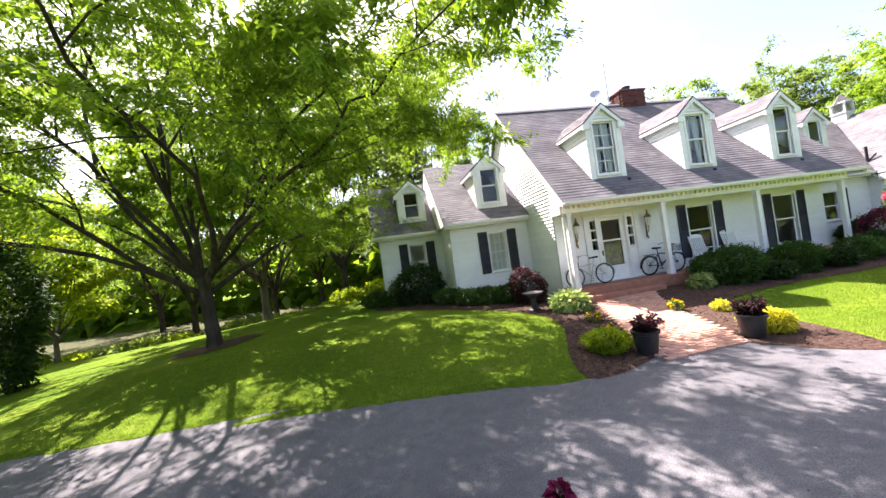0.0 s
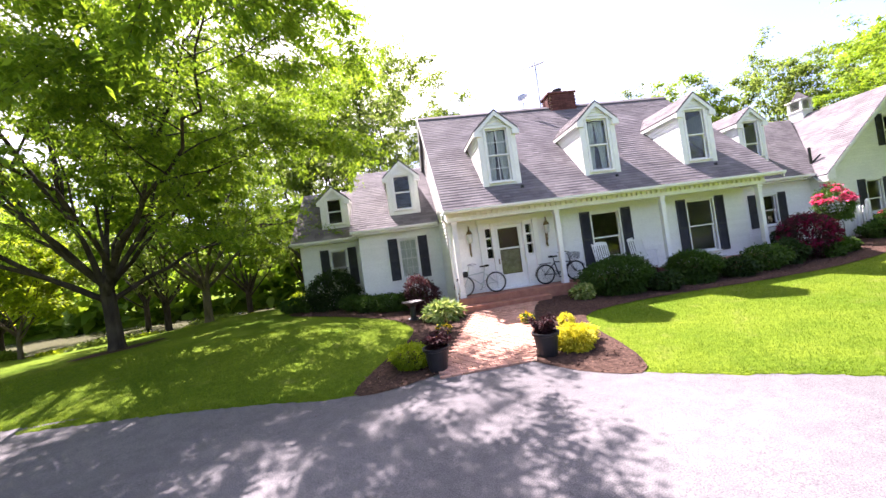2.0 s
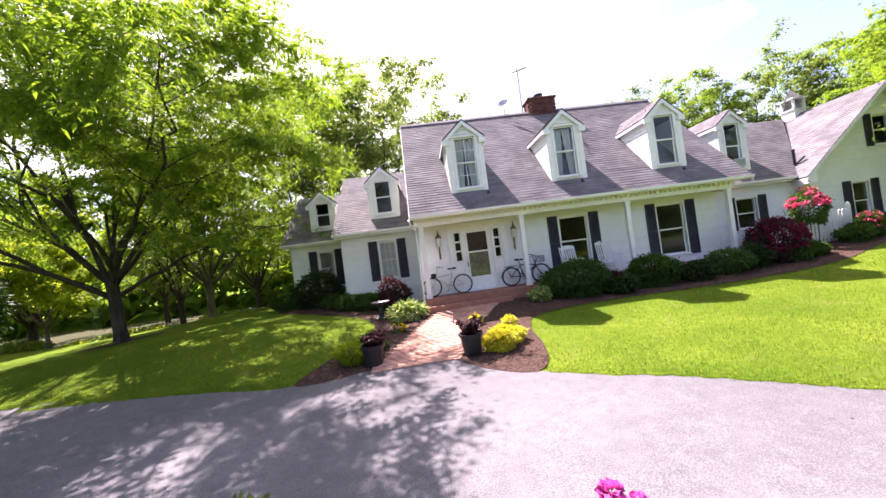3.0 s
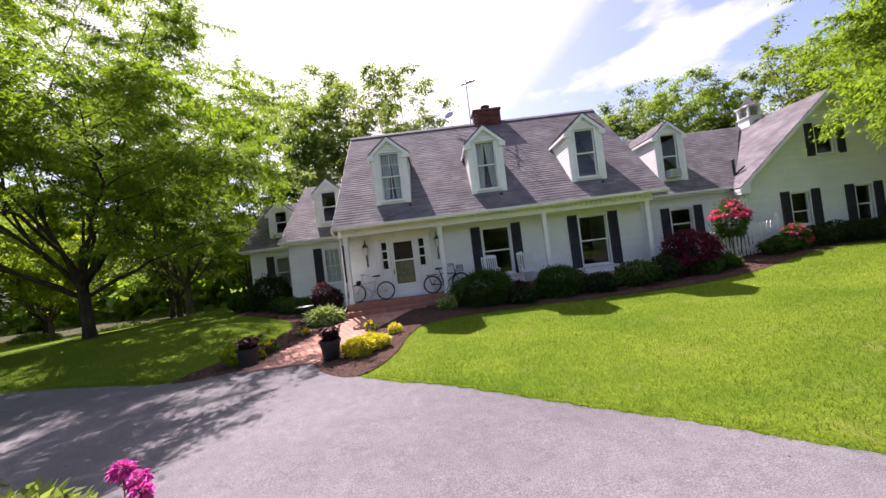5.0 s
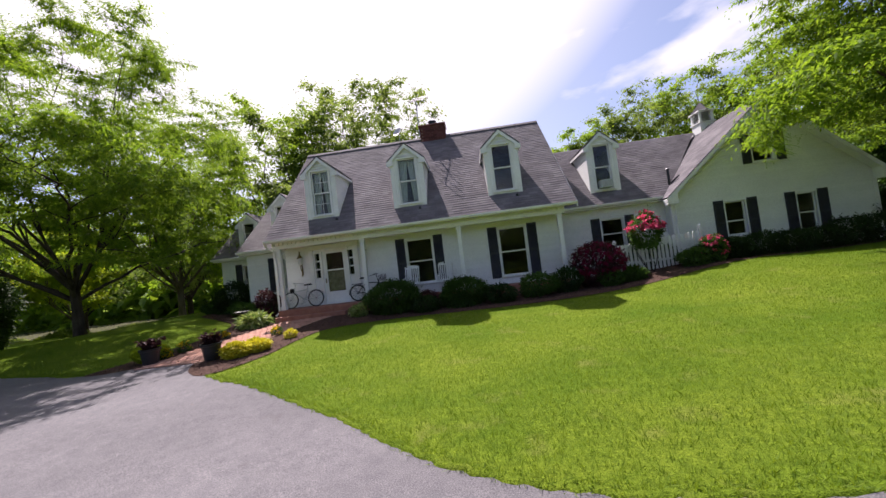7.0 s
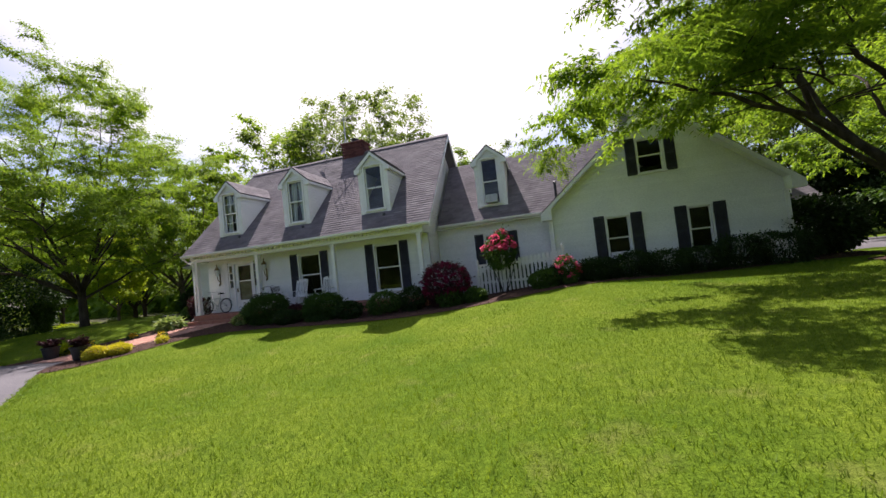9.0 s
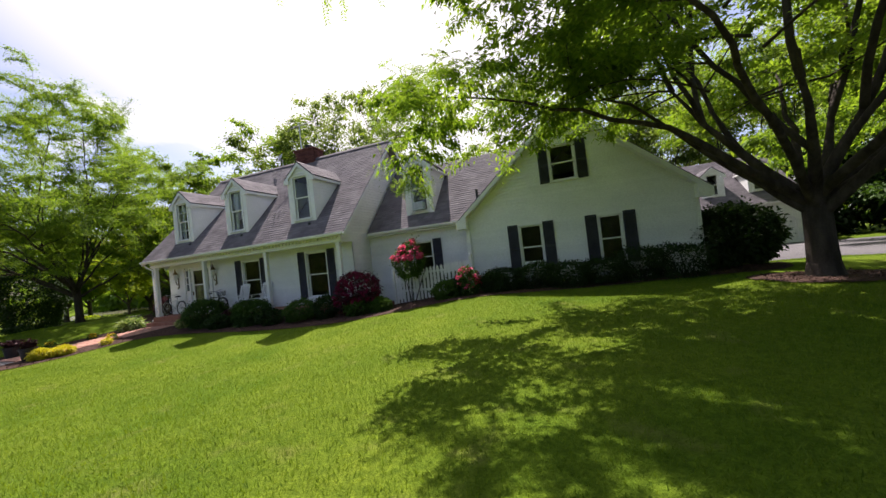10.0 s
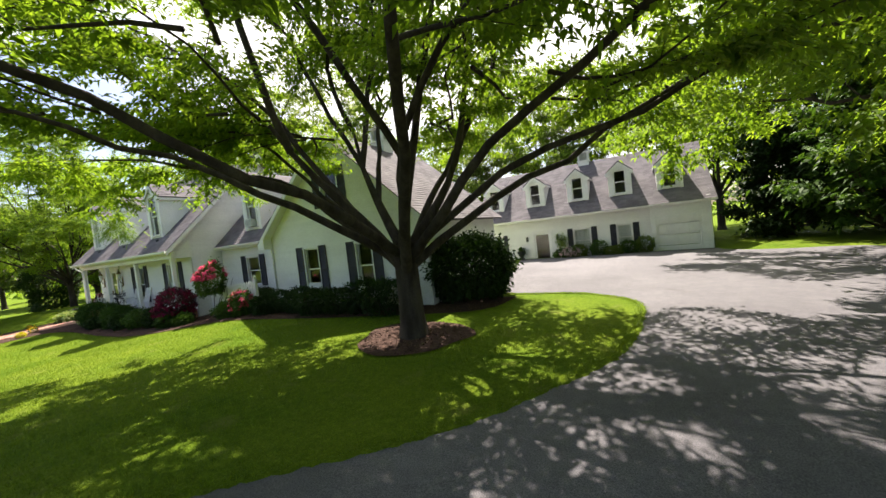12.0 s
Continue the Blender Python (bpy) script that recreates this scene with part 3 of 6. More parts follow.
def dormer(parent, xc, yf, width, zb, zt, zp, slope, ze, ye, win=(0.28, 0.14), curtain=False, grid=(0, 0), ac=False, shade=0.0):
    """A gabled dormer on a slope that rises from (ye, ze) towards +y; its roof, window and trim are pieces of it."""
    w = width / 2
    back_t = ye + (zt - ze) / slope
    back_p = ye + (zp - ze) / slope
    pl = Plane((xc - w, yf, 0), *FRONT)
    side = win[0]
    o = (side, width - side, zb + win[1] + 0.05, zt - 0.02)
    body = wall("dormer", parent, pl, width, zb - 0.04, [(0, zt), (w, zp - 0.02), (width, zt)], [o], 0.12, "white clapboard gabled dormer")
    for sx in (-1, 1):
        x = xc + sx * (w - 0.004)
        bm = bmesh.new()
        z, prev = zb - 0.06, None
        while z < zt - 0.01:
            z1 = min(z + COURSE, zt)
            y0, y1 = max(ye + (z - ze) / slope, yf + 0.01), max(ye + (z1 - ze) / slope, yf + 0.02)
            low = [bm.verts.new((x + sx * 0.022, yf, z)), bm.verts.new((x + sx * 0.022, y0 + 0.02, z))]
            if prev:
                bm.faces.new((prev[0], prev[1], low[1], low[0]))
            high = [bm.verts.new((x + sx * 0.006, yf, z1)), bm.verts.new((x + sx * 0.006, y1 + 0.02, z1))]
            bm.faces.new((low[0], low[1], high[1], high[0]))
            z, prev = z1, high
        bmesh.ops.recalc_face_normals(bm, faces=bm.faces[:])
        part("cheek", bm, M_SIDING, body)
        ov = 0.11
        k = (zp - zt) / w
        e0 = (xc + sx * (w + ov), yf - ov, zt - ov * k + 0.03)
        e1 = (xc + sx * (w + ov), ye + (zt - ov * k + 0.03 - ze) / slope - 0.05, zt - ov * k + 0.03)
        p0, p1 = (xc, yf - ov, zp + 0.05), (xc, ye + (zp + 0.05 - ze) / slope, zp + 0.05)
        if sx < 0:
            roof("dormer_roof", body, e1, e0, p1, p0, 0.05)
        else:
            roof("dormer_roof", body, e0, e1, p0, p1, 0.05)
        bm = bmesh.new()
        a, b = Vector((xc + sx * (w + ov), yf - ov - 0.012, zt - ov * k - 0.03)), Vector((xc, yf - ov - 0.012, zp - 0.01))
        up = Vector((0, 0, 0.15))
        poly_prism(bm, [a, b, b - up, a - up] if sx < 0 else [b, a, a - up, b - up], (0, 0.035, 0))
        bx(bm, xc + sx * (w + ov) - 0.02, xc + sx * (w + ov) + 0.012, yf - ov, e1[1], zt - ov * k - 0.13, zt - ov * k - 0.03)
        bx(bm, xc + sx * (w + ov + 0.014), xc + sx * (w - 0.12), yf - ov - 0.02, yf - 0.036, zt - ov * k - 0.19, zt - ov * k - 0.02)
        bx(bm, xc + sx * (w - 0.17), xc + sx * (w + 0.012), yf - 0.034, yf - 0.004, zb, zt)
        bmesh.ops.recalc_face_normals(bm, faces=bm.faces[:])
        part("rake_board", bm, M_TRIM, body)
    window(body, pl, o[0], o[1], o[2], o[3], grid=grid, curtain=curtain, casing=0.075, deep=False, name="window_casing")
    if ac:
        air_conditioner(body, pl, (o[0] + o[1]) / 2, o[2] + 0.02)
    return body


def air_conditioner(parent, pl, u, z):
    obx(pl, parent, "air_conditioner", [(u - 0.24, u + 0.24, -0.1, 0.26, z, z + 0.34)], M_METAL_WHITE, "pale window air conditioner", bevel=0.012)
    obx(pl, parent, "grille", [(u - 0.20, u + 0.20, 0.262, 0.268, z + 0.05 + k * 0.033, z + 0.07 + k * 0.033) for k in range(8)], M_METAL_GREY)


def gutter(parent, p, q, label="white eaves gutter"):
    """A trough along the eave."""
    p, q = Vector(p), Vector(q)
    d = (q - p).normalized()
    out = d.cross(Vector((0, 0, 1))).normalized()
    bm = bmesh.new()
    prof = [(0.0, 0.0), (0.0, -0.10), (0.07, -0.11), (0.11, -0.06), (0.115, 0.0), (0.10, 0.0), (0.09, -0.05), (0.02, -0.09)]
    A = [bm.verts.new(p + out * a + Vector((0, 0, b))) for a, b in prof]
    B = [bm.verts.new(q + out * a + Vector((0, 0, b))) for a, b in prof]
    for i in range(len(prof)):
        j = (i + 1) % len(prof)
        bm.faces.new((A[i], A[j], B[j], B[i]))
    bm.faces.new(A)
    bm.faces.new(list(reversed(B)))
    bmesh.ops.recalc_face_normals(bm, faces=bm.faces[:])
    return part("gutter", bm, M_TRIM, parent)


def downspout(parent, pts):
    bm = bmesh.new()
    tube(bm, pts, 0.04, 6)
    return part("downspout", bm, M_TRIM, parent)


# ---- the house ----
SLOPE = 1.023
FLOOR = 1.1
house = empty("house", (11.6, 28, 0.8), "long white clapboard house with grey shingle roofs and porch", "house")

# main block
PW = Plane((5.9, 26.55, 0), *FRONT)
DOOR = (1.62, 2.62, 1.16, 3.30)
SIDE_L, SIDE_R = (1.30, 1.50), (2.74, 2.94)
main_open = [hole(10.70 - 5.9, 12.60 - 5.9, 1.46, 3.40), hole(14.47 - 5.9, 16.37 - 5.9, 1.36, 3.40), DOOR,
             (SIDE_L[0], SIDE_L[1], 2.22, 3.24), (SIDE_R[0], SIDE_R[1], 2.22, 3.24)]
wall("wall", house, PW, 11.4, 0.75, 3.78, main_open, label="white clapboard porch wall")
shuttered(house, PW, 10.70 - 5.9, 12.60 - 5.9, 1.46, 3.40)
shuttered(house, PW, 14.47 - 5.9, 16.37 - 5.9, 1.36, 3.40)
wall("wall", house, Plane((17.3, 26.55, 0), *EAST), 8.2, 0.75, [(0, 4.98), (3.6, 8.62), (8.2, 4.1)])
wall("wall", house, Plane((5.9, 34.75, 0), *WEST), 8.2, 0.75, [(0, 4.1), (4.6, 8.62), (8.2, 4.98)])
wall("wall", house, Plane((17.3, 34.75, 0), *BACK), 11.4, 0.75, 4.4, sided=False)
# dark-coloured room shell, added so that the openings look unlit
obx(PW, house, "room_floor", [(0.17, 11.2, -8.0, -0.17, 1.18, 1.25)], M_DARKENED_ROOM)
obx(PW, house, "room_back", [(0.2, 11.2, -4.2, -4.1, 1.0, 4.0)], M_DARKENED_ROOM)
obx(PW, house, "room_ceiling", [(0.2, 11.2, -8.0, -0.17, 3.85, 3.9)], M_DARKENED_ROOM)
YE, ZE = 25.42, 3.90
YR, ZR = 30.15, 8.74
roof("roof", house, (5.72, YE, ZE), (17.75, YE, ZE), (5.72, YR, ZR), (17.75, YR, ZR), label="weathered grey-brown shingle slope")
roof("roof", house, (17.75, 35.1, 3.85), (5.72, 35.1, 3.85), (17.75, YR, ZR), (5.72, YR, ZR))
bm = bmesh.new()
poly_prism(bm, [(5.72, YR - 0.17, ZR - 0.10), (17.75, YR - 0.17, ZR - 0.10), (17.75, YR, ZR + 0.045), (5.72, YR, ZR + 0.045)], (0, 0, -0.03))
poly_prism(bm, [(5.72, YR, ZR + 0.045), (17.75, YR, ZR + 0.045), (17.75, YR + 0.17, ZR - 0.10), (5.72, YR + 0.17, ZR - 0.10)], (0, 0, -0.03))
bmesh.ops.recalc_face_normals(bm, faces=bm.faces[:])
part("ridge_cap", bm, M_SHINGLE, house)
for x in (5.70, 17.74):
    bm = bmesh.new()
    for (ya, za), (yb, zb) in (((YE, ZE), (YR, ZR)), ((YR, ZR), (35.1, 3.85))):
        poly_prism(bm, [(x, ya, za - 0.03), (x, yb, zb - 0.03), (x, yb, zb - 0.22), (x, ya, za - 0.22)], (0.035, 0, 0))
    bmesh.ops.recalc_face_normals(bm, faces=bm.faces[:])
    part("rake_board", bm, M_TRIM, house)
gutter(house, (5.72, YE + 0.02, ZE - 0.01), (17.75, YE + 0.02, ZE - 0.01))

# porch
bm = bmesh.new()
bx(bm, 5.9, 17.3, 25.62, 26.50, 0.55, FLOOR, bevel=0.015)
part("porch_floor", bm, M_PORCHWOOD, house, "red brick porch floor")
bm = bmesh.new()
bx(bm, 5.95, 8.75, 25.26, 25.615, 0.45, 0.88, bevel=0.015)
part("porch_step", bm, M_PORCHWOOD, house, "red brick step")
bm = bmesh.new()
bx(bm, 5.82, 17.36, 25.74, 25.96, 3.55, 3.86, bevel=0.012)
bx(bm, 5.82, 6.0, 25.96, 26.54, 3.55, 3.86)
bx(bm, 17.18, 17.36, 25.96, 26.54, 3.55, 3.86)
part("porch_beam", bm, M_TRIM, house, "white painted porch beam")
bm = bmesh.new()
bx(bm, 5.9, 17.3, 25.54, 26.5, 3.862, 3.885)
part("porch_ceiling", bm, M_TRIM, house)
for sx in (5.86, 17.30):
    bm = bmesh.new()
    poly_prism(bm, [(sx, 25.72, 3.87), (sx, 26.55, 3.87), (sx, 26.55, 4.92)], (0.05, 0, 0))
    part("porch_end", bm, M_SIDING, house)
bm = bmesh.new()
bx(bm, 5.75, 17.72, 25.50, 25.53, 3.78, 3.88)
part("fascia", bm, M_TRIM, house)
dentil_me = None
for k in range(63):
    x = 5.92 + k * 0.181
    if dentil_me is None:
        bm = bmesh.new()
        bx(bm, -0.045, 0.045, -0.035, 0.035, -0.05, 0.05)
        dentil_me = bpy.data.meshes.new("dentil")
        bm.to_mesh(dentil_me)
        bm.free()
        dentil_me.materials.append(M_TRIM)
    d = new("dentil", dentil_me)
    d.matrix_basis = pose(x, 25.708, 3.735)
    d.parent = house
    d.matrix_parent_inverse = house.matrix_basis.inverted()
for x in (6.05, 9.52, 13.36, 17.15):
    bm = bmesh.new()
    bx(bm, x - 0.075, x + 0.075, 25.775, 25.925, FLOOR + 0.16, 3.45, bevel=0.008)
    bx(bm, x - 0.10, x + 0.10, 25.75, 25.95, FLOOR, FLOOR + 0.16, bevel=0.01)
    bx(bm, x - 0.10, x + 0.10, 25.75, 25.95, 3.45, 3.55, bevel=0.01)
    part("porch_post", bm, M_TRIM, house, "square white porch post")
downspout(house, [(5.68, 25.5, 3.80), (5.72, 25.62, 3.62), (5.86, 25.80, 3.45), (5.86, 25.80, 1.05), (5.80, 25.62, 0.92)])

# front door with side lights
door = obx(PW, house, "door", [(DOOR[0], DOOR[0] + 0.14, -0.06, -0.02, DOOR[2], DOOR[3]), (DOOR[1] - 0.14, DOOR[1], -0.06, -0.02, DOOR[2], DOOR[3]),
                               (DOOR[0] + 0.14, DOOR[1] - 0.14, -0.06, -0.02, DOOR[2], 1.60), (DOOR[0] + 0.14, DOOR[1] - 0.14, -0.06, -0.02, 3.20, DOOR[3]),
                               (DOOR[0] + 0.14, DOOR[1] - 0.14, -0.055, -0.025, 2.46, 2.52)], M_TRIM, "white storm door with a dark red upper and clear lower light")
obx(PW, door, "pane", [(DOOR[0] + 0.13, DOOR[1] - 0.13, -0.045, -0.038, 1.59, 2.47)], M_GLASS)
obx(PW, door, "pane", [(DOOR[0] + 0.13, DOOR[1] - 0.13, -0.045, -0.038, 2.51, 3.21)], M_GLASS)
obx(PW, door, "inner_door", [(DOOR[0], DOOR[1], -0.15, -0.11, DOOR[2], DOOR[3])], M_DARKRED, "dark red inner door")
# sheet behind the lower pane: the glass's tan reflection put into colour
obx(PW, door, "painted_reflection", [(DOOR[0] + 0.14, DOOR[1] - 0.14, -0.107, -0.10, 1.62, 2.44)], M_TAN_REFLECTION, "tan panel painted as the reflection in the lower glass")
obx(PW, door, "handle", [(DOOR[0] + 0.05, DOOR[0] + 0.08, -0.02, 0.03, 1.98, 2.16)], M_COPPER, "brass handle")
for a, b in (SIDE_L, SIDE_R):
    sl = obx(PW, house, "side_light", [(a - 0.05, a, -0.04, 0.04, 2.15, 3.30), (b, b + 0.05, -0.04, 0.04, 2.15, 3.30), (a, b, -0.04, 0.04, 2.15, 2.22), (a, b, -0.04, 0.04, 3.24, 3.30),
                                      (a, b, -0.03, 0.03, 2.54, 2.60), (a, b, -0.03, 0.03, 2.88, 2.94)], M_TRIM)
    for z in (2.22, 2.60, 2.94):
        obx(PW, sl, "pane", [(a, b, -0.012, -0.004, z, z + 0.32)], M_GLASS)
    # black sheet close behind the panes stands in for the unlit hall
    obx(PW, sl, "dark_backing", [(a, b, -0.12, -0.11, 2.2, 3.26)], M_RUBBER)
for nm, piece in (("pilaster", (1.06, 1.24, 0.03, 0.075, 1.0, 3.40)), ("pilaster", (3.00, 3.18, 0.03, 0.075, 1.0, 3.40)), ("door_head", (1.02, 3.22, 0.03, 0.10, 3.40, 3.58)),
                  ("door_jamb", (1.50, 1.60, 0.0, 0.06, 1.02, 3.40)), ("door_jamb", (2.64, 2.74, 0.0, 0.06, 1.02, 3.40)), ("transom", (1.60, 2.64, 0.0, 0.06, 3.31, 3.40))):
    obx(PW, house, nm, [piece], M_TRIM, bevel=0.008)
obx(PW, house, "threshold", [(1.2, 3.04, -0.1, 0.22, 1.102, 1.155)], M_TRIM)


def porch_lantern(x):
    lamp = empty("wall_lantern", (x, 26.51, 2.9), "ornate brass wall lantern on a scrolled bracket", "lantern", "porch lanterns")
    bm = bmesh.new()
    lathe(bm, (x, 26.37, 2.82), [(0.035, 0), (0.085, 0.05), (0.10, 0.30), (0.045, 0.40), (0.015, 0.46)], 6)
    part("shade", bm, M_LAMPGLASS, lamp, "glass lantern body")
    bm = bmesh.new()
    lathe(bm, (x, 26.37, 3.12), [(0.12, 0), (0.10, 0.05), (0.04, 0.14), (0.02, 0.22), (0.03, 0.25), (0.005, 0.29)], 8)
    part("cap", bm, M_COPPER, lamp)
    bm = bmesh.new()
    tube(bm, [(x, 26.51, 2.55), (x, 26.41, 2.62), (x, 26.37, 2.74), (x, 26.37, 2.84)], 0.018, 6)
    tube(bm, [(x, 26.50, 2.42), (x, 26.50, 2.95)], 0.035, 6, 0.02)
    lathe(bm, (x, 26.45, 2.36), [(0.008, 0), (0.03, 0.03), (0.012, 0.10)], 8)
    part("bracket", bm, M_COPPER, lamp)


porch_lantern(6.62)
porch_lantern(9.36)

# dormers of the main roof
for xc, cur, grd in ((7.94, True, (2, 2)), (11.57, True, (0, 0)), (15.34, False, (0, 0))):
    dormer(house, xc, 26.14, 1.30, 4.58, 6.58, 7.14, SLOPE, ZE + 0.01, YE, curtain=cur, grid=grd)
# snow guard vents on the slope
for x in (8.55, 11.95, 15.75):
    bm = bmesh.new()
    lathe(bm, (x, 25.95, 4.43), [(0.06, 0), (0.06, 0.06), (0.045, 0.10)], 8)
    part("roof_vent", bm, M_METAL_BLACK, house)

# chimney
bm = bmesh.new()
z = 8.1
row = 0
while z < 9.22:
    bx(bm, 11.87, 13.12, 29.9, 30.7, z, z + 0.011)
    for k in range(5):
        x = 11.87 + (k + (0.5 if row % 2 else 0)) * 0.25
        x0, x1 = max(x, 11.85), min(x + 0.238, 13.14)
        if x1 - x0 > 0.03:
            bx(bm, x0, x1, 29.87, 29.98, z + 0.012, z + 0.075)
            bx(bm, x0, x1, 30.62, 30.73, z + 0.012, z + 0.075)
    for k in range(3):
        y = 29.99 + k * 0.21
        bx(bm, 11.84, 11.95, y, y + 0.2, z + 0.012, z + 0.075)
        bx(bm, 13.04, 13.15, y, y + 0.2, z + 0.012, z + 0.075)
    z += 0.086
    row += 1
chim = part("chimney", bm, M_CHIMNEY, house, "red brick chimney")
bm = bmesh.new()
bx(bm, 11.91, 13.08, 29.94, 30.66, 8.1, 9.23)
part("core", bm, M_MORTAR, chim)
bm = bmesh.new()
bx(bm, 11.80, 13.19, 29.83, 30.77, 9.245, 9.33, bevel=0.01)
part("cap", bm, M_CHIMNEY, chim)
bm = bmesh.new()
lathe(bm, (12.5, 30.3, 9.33), [(0.17, 0), (0.17, 0.20), (0.22, 0.21), (0.22, 0.27), (0.10, 0.32)], 12)
part("flue_pot", bm, M_METAL_BLACK, chim, "black flue pot")

# left wing, in two steps
LW = Plane((2.66, 28.75, 0), *FRONT)
LWIN, LWIN2 = (1.13, 2.66, 1.80, 3.46), (0.83, 2.35, 1.80, 3.46)
wall("wall", house, LW, 3.24, 0.7, 3.92, [hole(*LWIN)])
shuttered(house, LW, *LWIN, shade=True, grid=(3, 2))
LW2 = Plane((-0.1, 30.6, 0), *FRONT)
wall("wall", house, LW2, 2.76, 0.6, 3.92, [hole(*LWIN2)])
shuttered(house, LW2, *LWIN2)
wall("wall", house, Plane((2.66, 30.6, 0), *WEST), 1.85, 0.7, 3.92)
wall("wall", house, Plane((-0.1, 36.5, 0), *WEST), 5.9, 0.6, [(0, 3.92), (2.9, 6.3), (5.9, 3.92)])
wall("wall", house, Plane((5.9, 36.5, 0), *BACK), 6.0, 0.6, 3.92, sided=False)
obx(LW2, house, "room_floor", [(0.17, 5.8, -5.8, -0.17, 1.18, 1.25)], M_DARKENED_ROOM)
obx(LW, house, "room_back", [(0.1, 3.2, -3.2, -3.1, 1.0, 3.9)], M_DARKENED_ROOM)
roof("roof", house, (2.42, 28.35, 3.9), (5.88, 28.35, 3.9), (2.42, 32.2, 7.1), (5.88, 32.2, 7.1))
roof("roof", house, (5.88, 36.7, 3.8), (2.42, 36.7, 3.8), (5.88, 32.2, 7.1), (2.42, 32.2, 7.1))
roof("roof", house, (-0.4, 30.2, 3.88), (2.42, 30.2, 3.88), (-0.4, 33.5, 6.6), (2.42, 33.5, 6.6))
roof("roof", house, (2.42, 36.9, 3.8), (-0.4, 36.9, 3.8), (2.42, 33.5, 6.6), (-0.4, 33.5, 6.6))
bm = bmesh.new()
poly_prism(bm, [(2.44, 28.35, 3.86), (2.44, 32.2, 7.06), (2.44, 36.7, 3.76)], (0.06, 0, 0))
part("wing_gable", bm, M_SIDING, house)
gutter(house, (2.42, 28.37, 3.89), (5.8, 28.37, 3.89))
gutter(house, (-0.4, 30.22, 3.87), (2.38, 30.22, 3.87))
bm = bmesh.new()
bx(bm, 2.47, 5.88, 28.40, 28.74, 3.72, 3.78)
bx(bm, -0.35, 2.4, 30.25, 30.59, 3.71, 3.77)
part("soffit", bm, M_TRIM, house)
dormer(house, 4.62, 29.0, 1.25, 4.46, 6.05, 6.6, 0.831, 3.91, 28.35)
dormer(house, 1.5, 30.85, 1.2, 4.42, 5.75, 6.25, 0.824, 3.89, 30.2)

# connector between the main block and the gabled wing
CW = Plane((17.3, 27.9, 0), *FRONT)
CWIN = (18.95 - 17.3, 20.70 - 17.3, 1.90, 3.31)
wall("wall", house, CW, 4.85, 0.85, 3.95, [hole(*CWIN)])
shuttered(house, CW, *CWIN)
roof("roof", house, (17.46, 27.52, 3.88), (22.0, 27.52, 3.88), (17.46, 30.9, 7.22), (25.5, 30.9, 7.22), label="shingle slope running into a valley")
roof("roof", house, (22.2, 35.0, 3.85), (17.46, 35.0, 3.85), (25.5, 30.9, 7.22), (17.46, 30.9, 7.22))
wall("wall", house, Plane((22.1, 34.8, 0), *BACK), 4.8, 0.85, 3.95, sided=False)
obx(CW, house, "room_back", [(0.1, 4.7, -3.2, -3.1, 1.0, 3.9)], M_DARKENED_ROOM)
obx(CW, house, "room_floor", [(0.1, 4.7, -6.8, -0.17, 1.25, 1.32)], M_DARKENED_ROOM)
gutter(house, (17.5, 27.54, 3.87), (21.85, 27.54, 3.87))
bm = bmesh.new()
bx(bm, 17.36, 22.05, 27.56, 27.89, 3.70, 3.75)
part("soffit", bm, M_TRIM, house)
dormer(house, 19.84, 28.12, 1.26, 4.42, 6.55, 7.08, 0.988, 3.89, 27.52, win=(0.29, 0.12), ac=True)

# gabled wing
GW = Plane((22.05, 27.38, 0), *FRONT)
W1 = (23.60 - 22.05, 25.20 - 22.05, 1.66, 3.37)
W2 = (26.28 - 22.05, 27.80 - 22.05, 1.66, 3.37)
WG = (24.96 - 22.05, 26.53 - 22.05, 4.70, 6.06)
PEAK_X, PEAK_Z = 25.82, 7.30
EAVE_L, EAVE_R, EAVE_Z = 21.72, 29.92, 3.74
gtops = [(0, 3.95), (PEAK_X - 22.05, PEAK_Z - 0.12), (7.5, 3.95)]
wall("wall", house, GW, 7.5, 0.8, gtops, [hole(*W1), hole(*W2), hole(*WG, shut=0.36)], label="white clapboard gable wall")
shuttered(house, GW, *W1)
shuttered(house, GW, *W2)
shuttered(house, GW, *WG, shut=0.36)
obx(GW, house, "window_panel", [(W1[0] + 0.47, W1[1] - 0.47, -0.02, 0.03, W1[2] + 0.06, W1[2] + 0.33)], M_TRIM, "white panel under the raised sash")
wall("wall", house, Plane((29.55, 27.38, 0), *EAST), 5.78, 0.8, 3.92)
wall("wall", house, Plane((22.05, 27.9, 0), *WEST), 0.52, 0.8, 3.92)
wall("wall", house, Plane((22.05, 33.16, 0), *WEST), 1.18, 0.8, 3.92, sided=False)
wall("wall", house, Plane((29.55, 33.16, 0), *BACK), 7.5, 0.8, [(0, 3.95), (3.73, PEAK_Z - 0.12), (7.5, 3.95)], sided=False)
obx(GW, house, "room_floor", [(0.2, 7.3, -5.6, -0.17, 1.25, 1.32)], M_DARKENED_ROOM)
obx(GW, house, "upper_floor", [(0.3, 7.2, -5.6, -0.17, 3.8, 3.9)], M_DARKENED_ROOM)
obx(GW, house, "room_back", [(0.2, 7.3, -4.2, -4.1, 1.0, 3.8), (2.5, 5.1, -3.4, -3.3, 3.9, 5.6)], M_DARKENED_ROOM)
roof("roof", house, (EAVE_L, 33.4, EAVE_Z), (EAVE_L, 27.02, EAVE_Z), (PEAK_X, 33.4, PEAK_Z), (PEAK_X, 27.02, PEAK_Z))
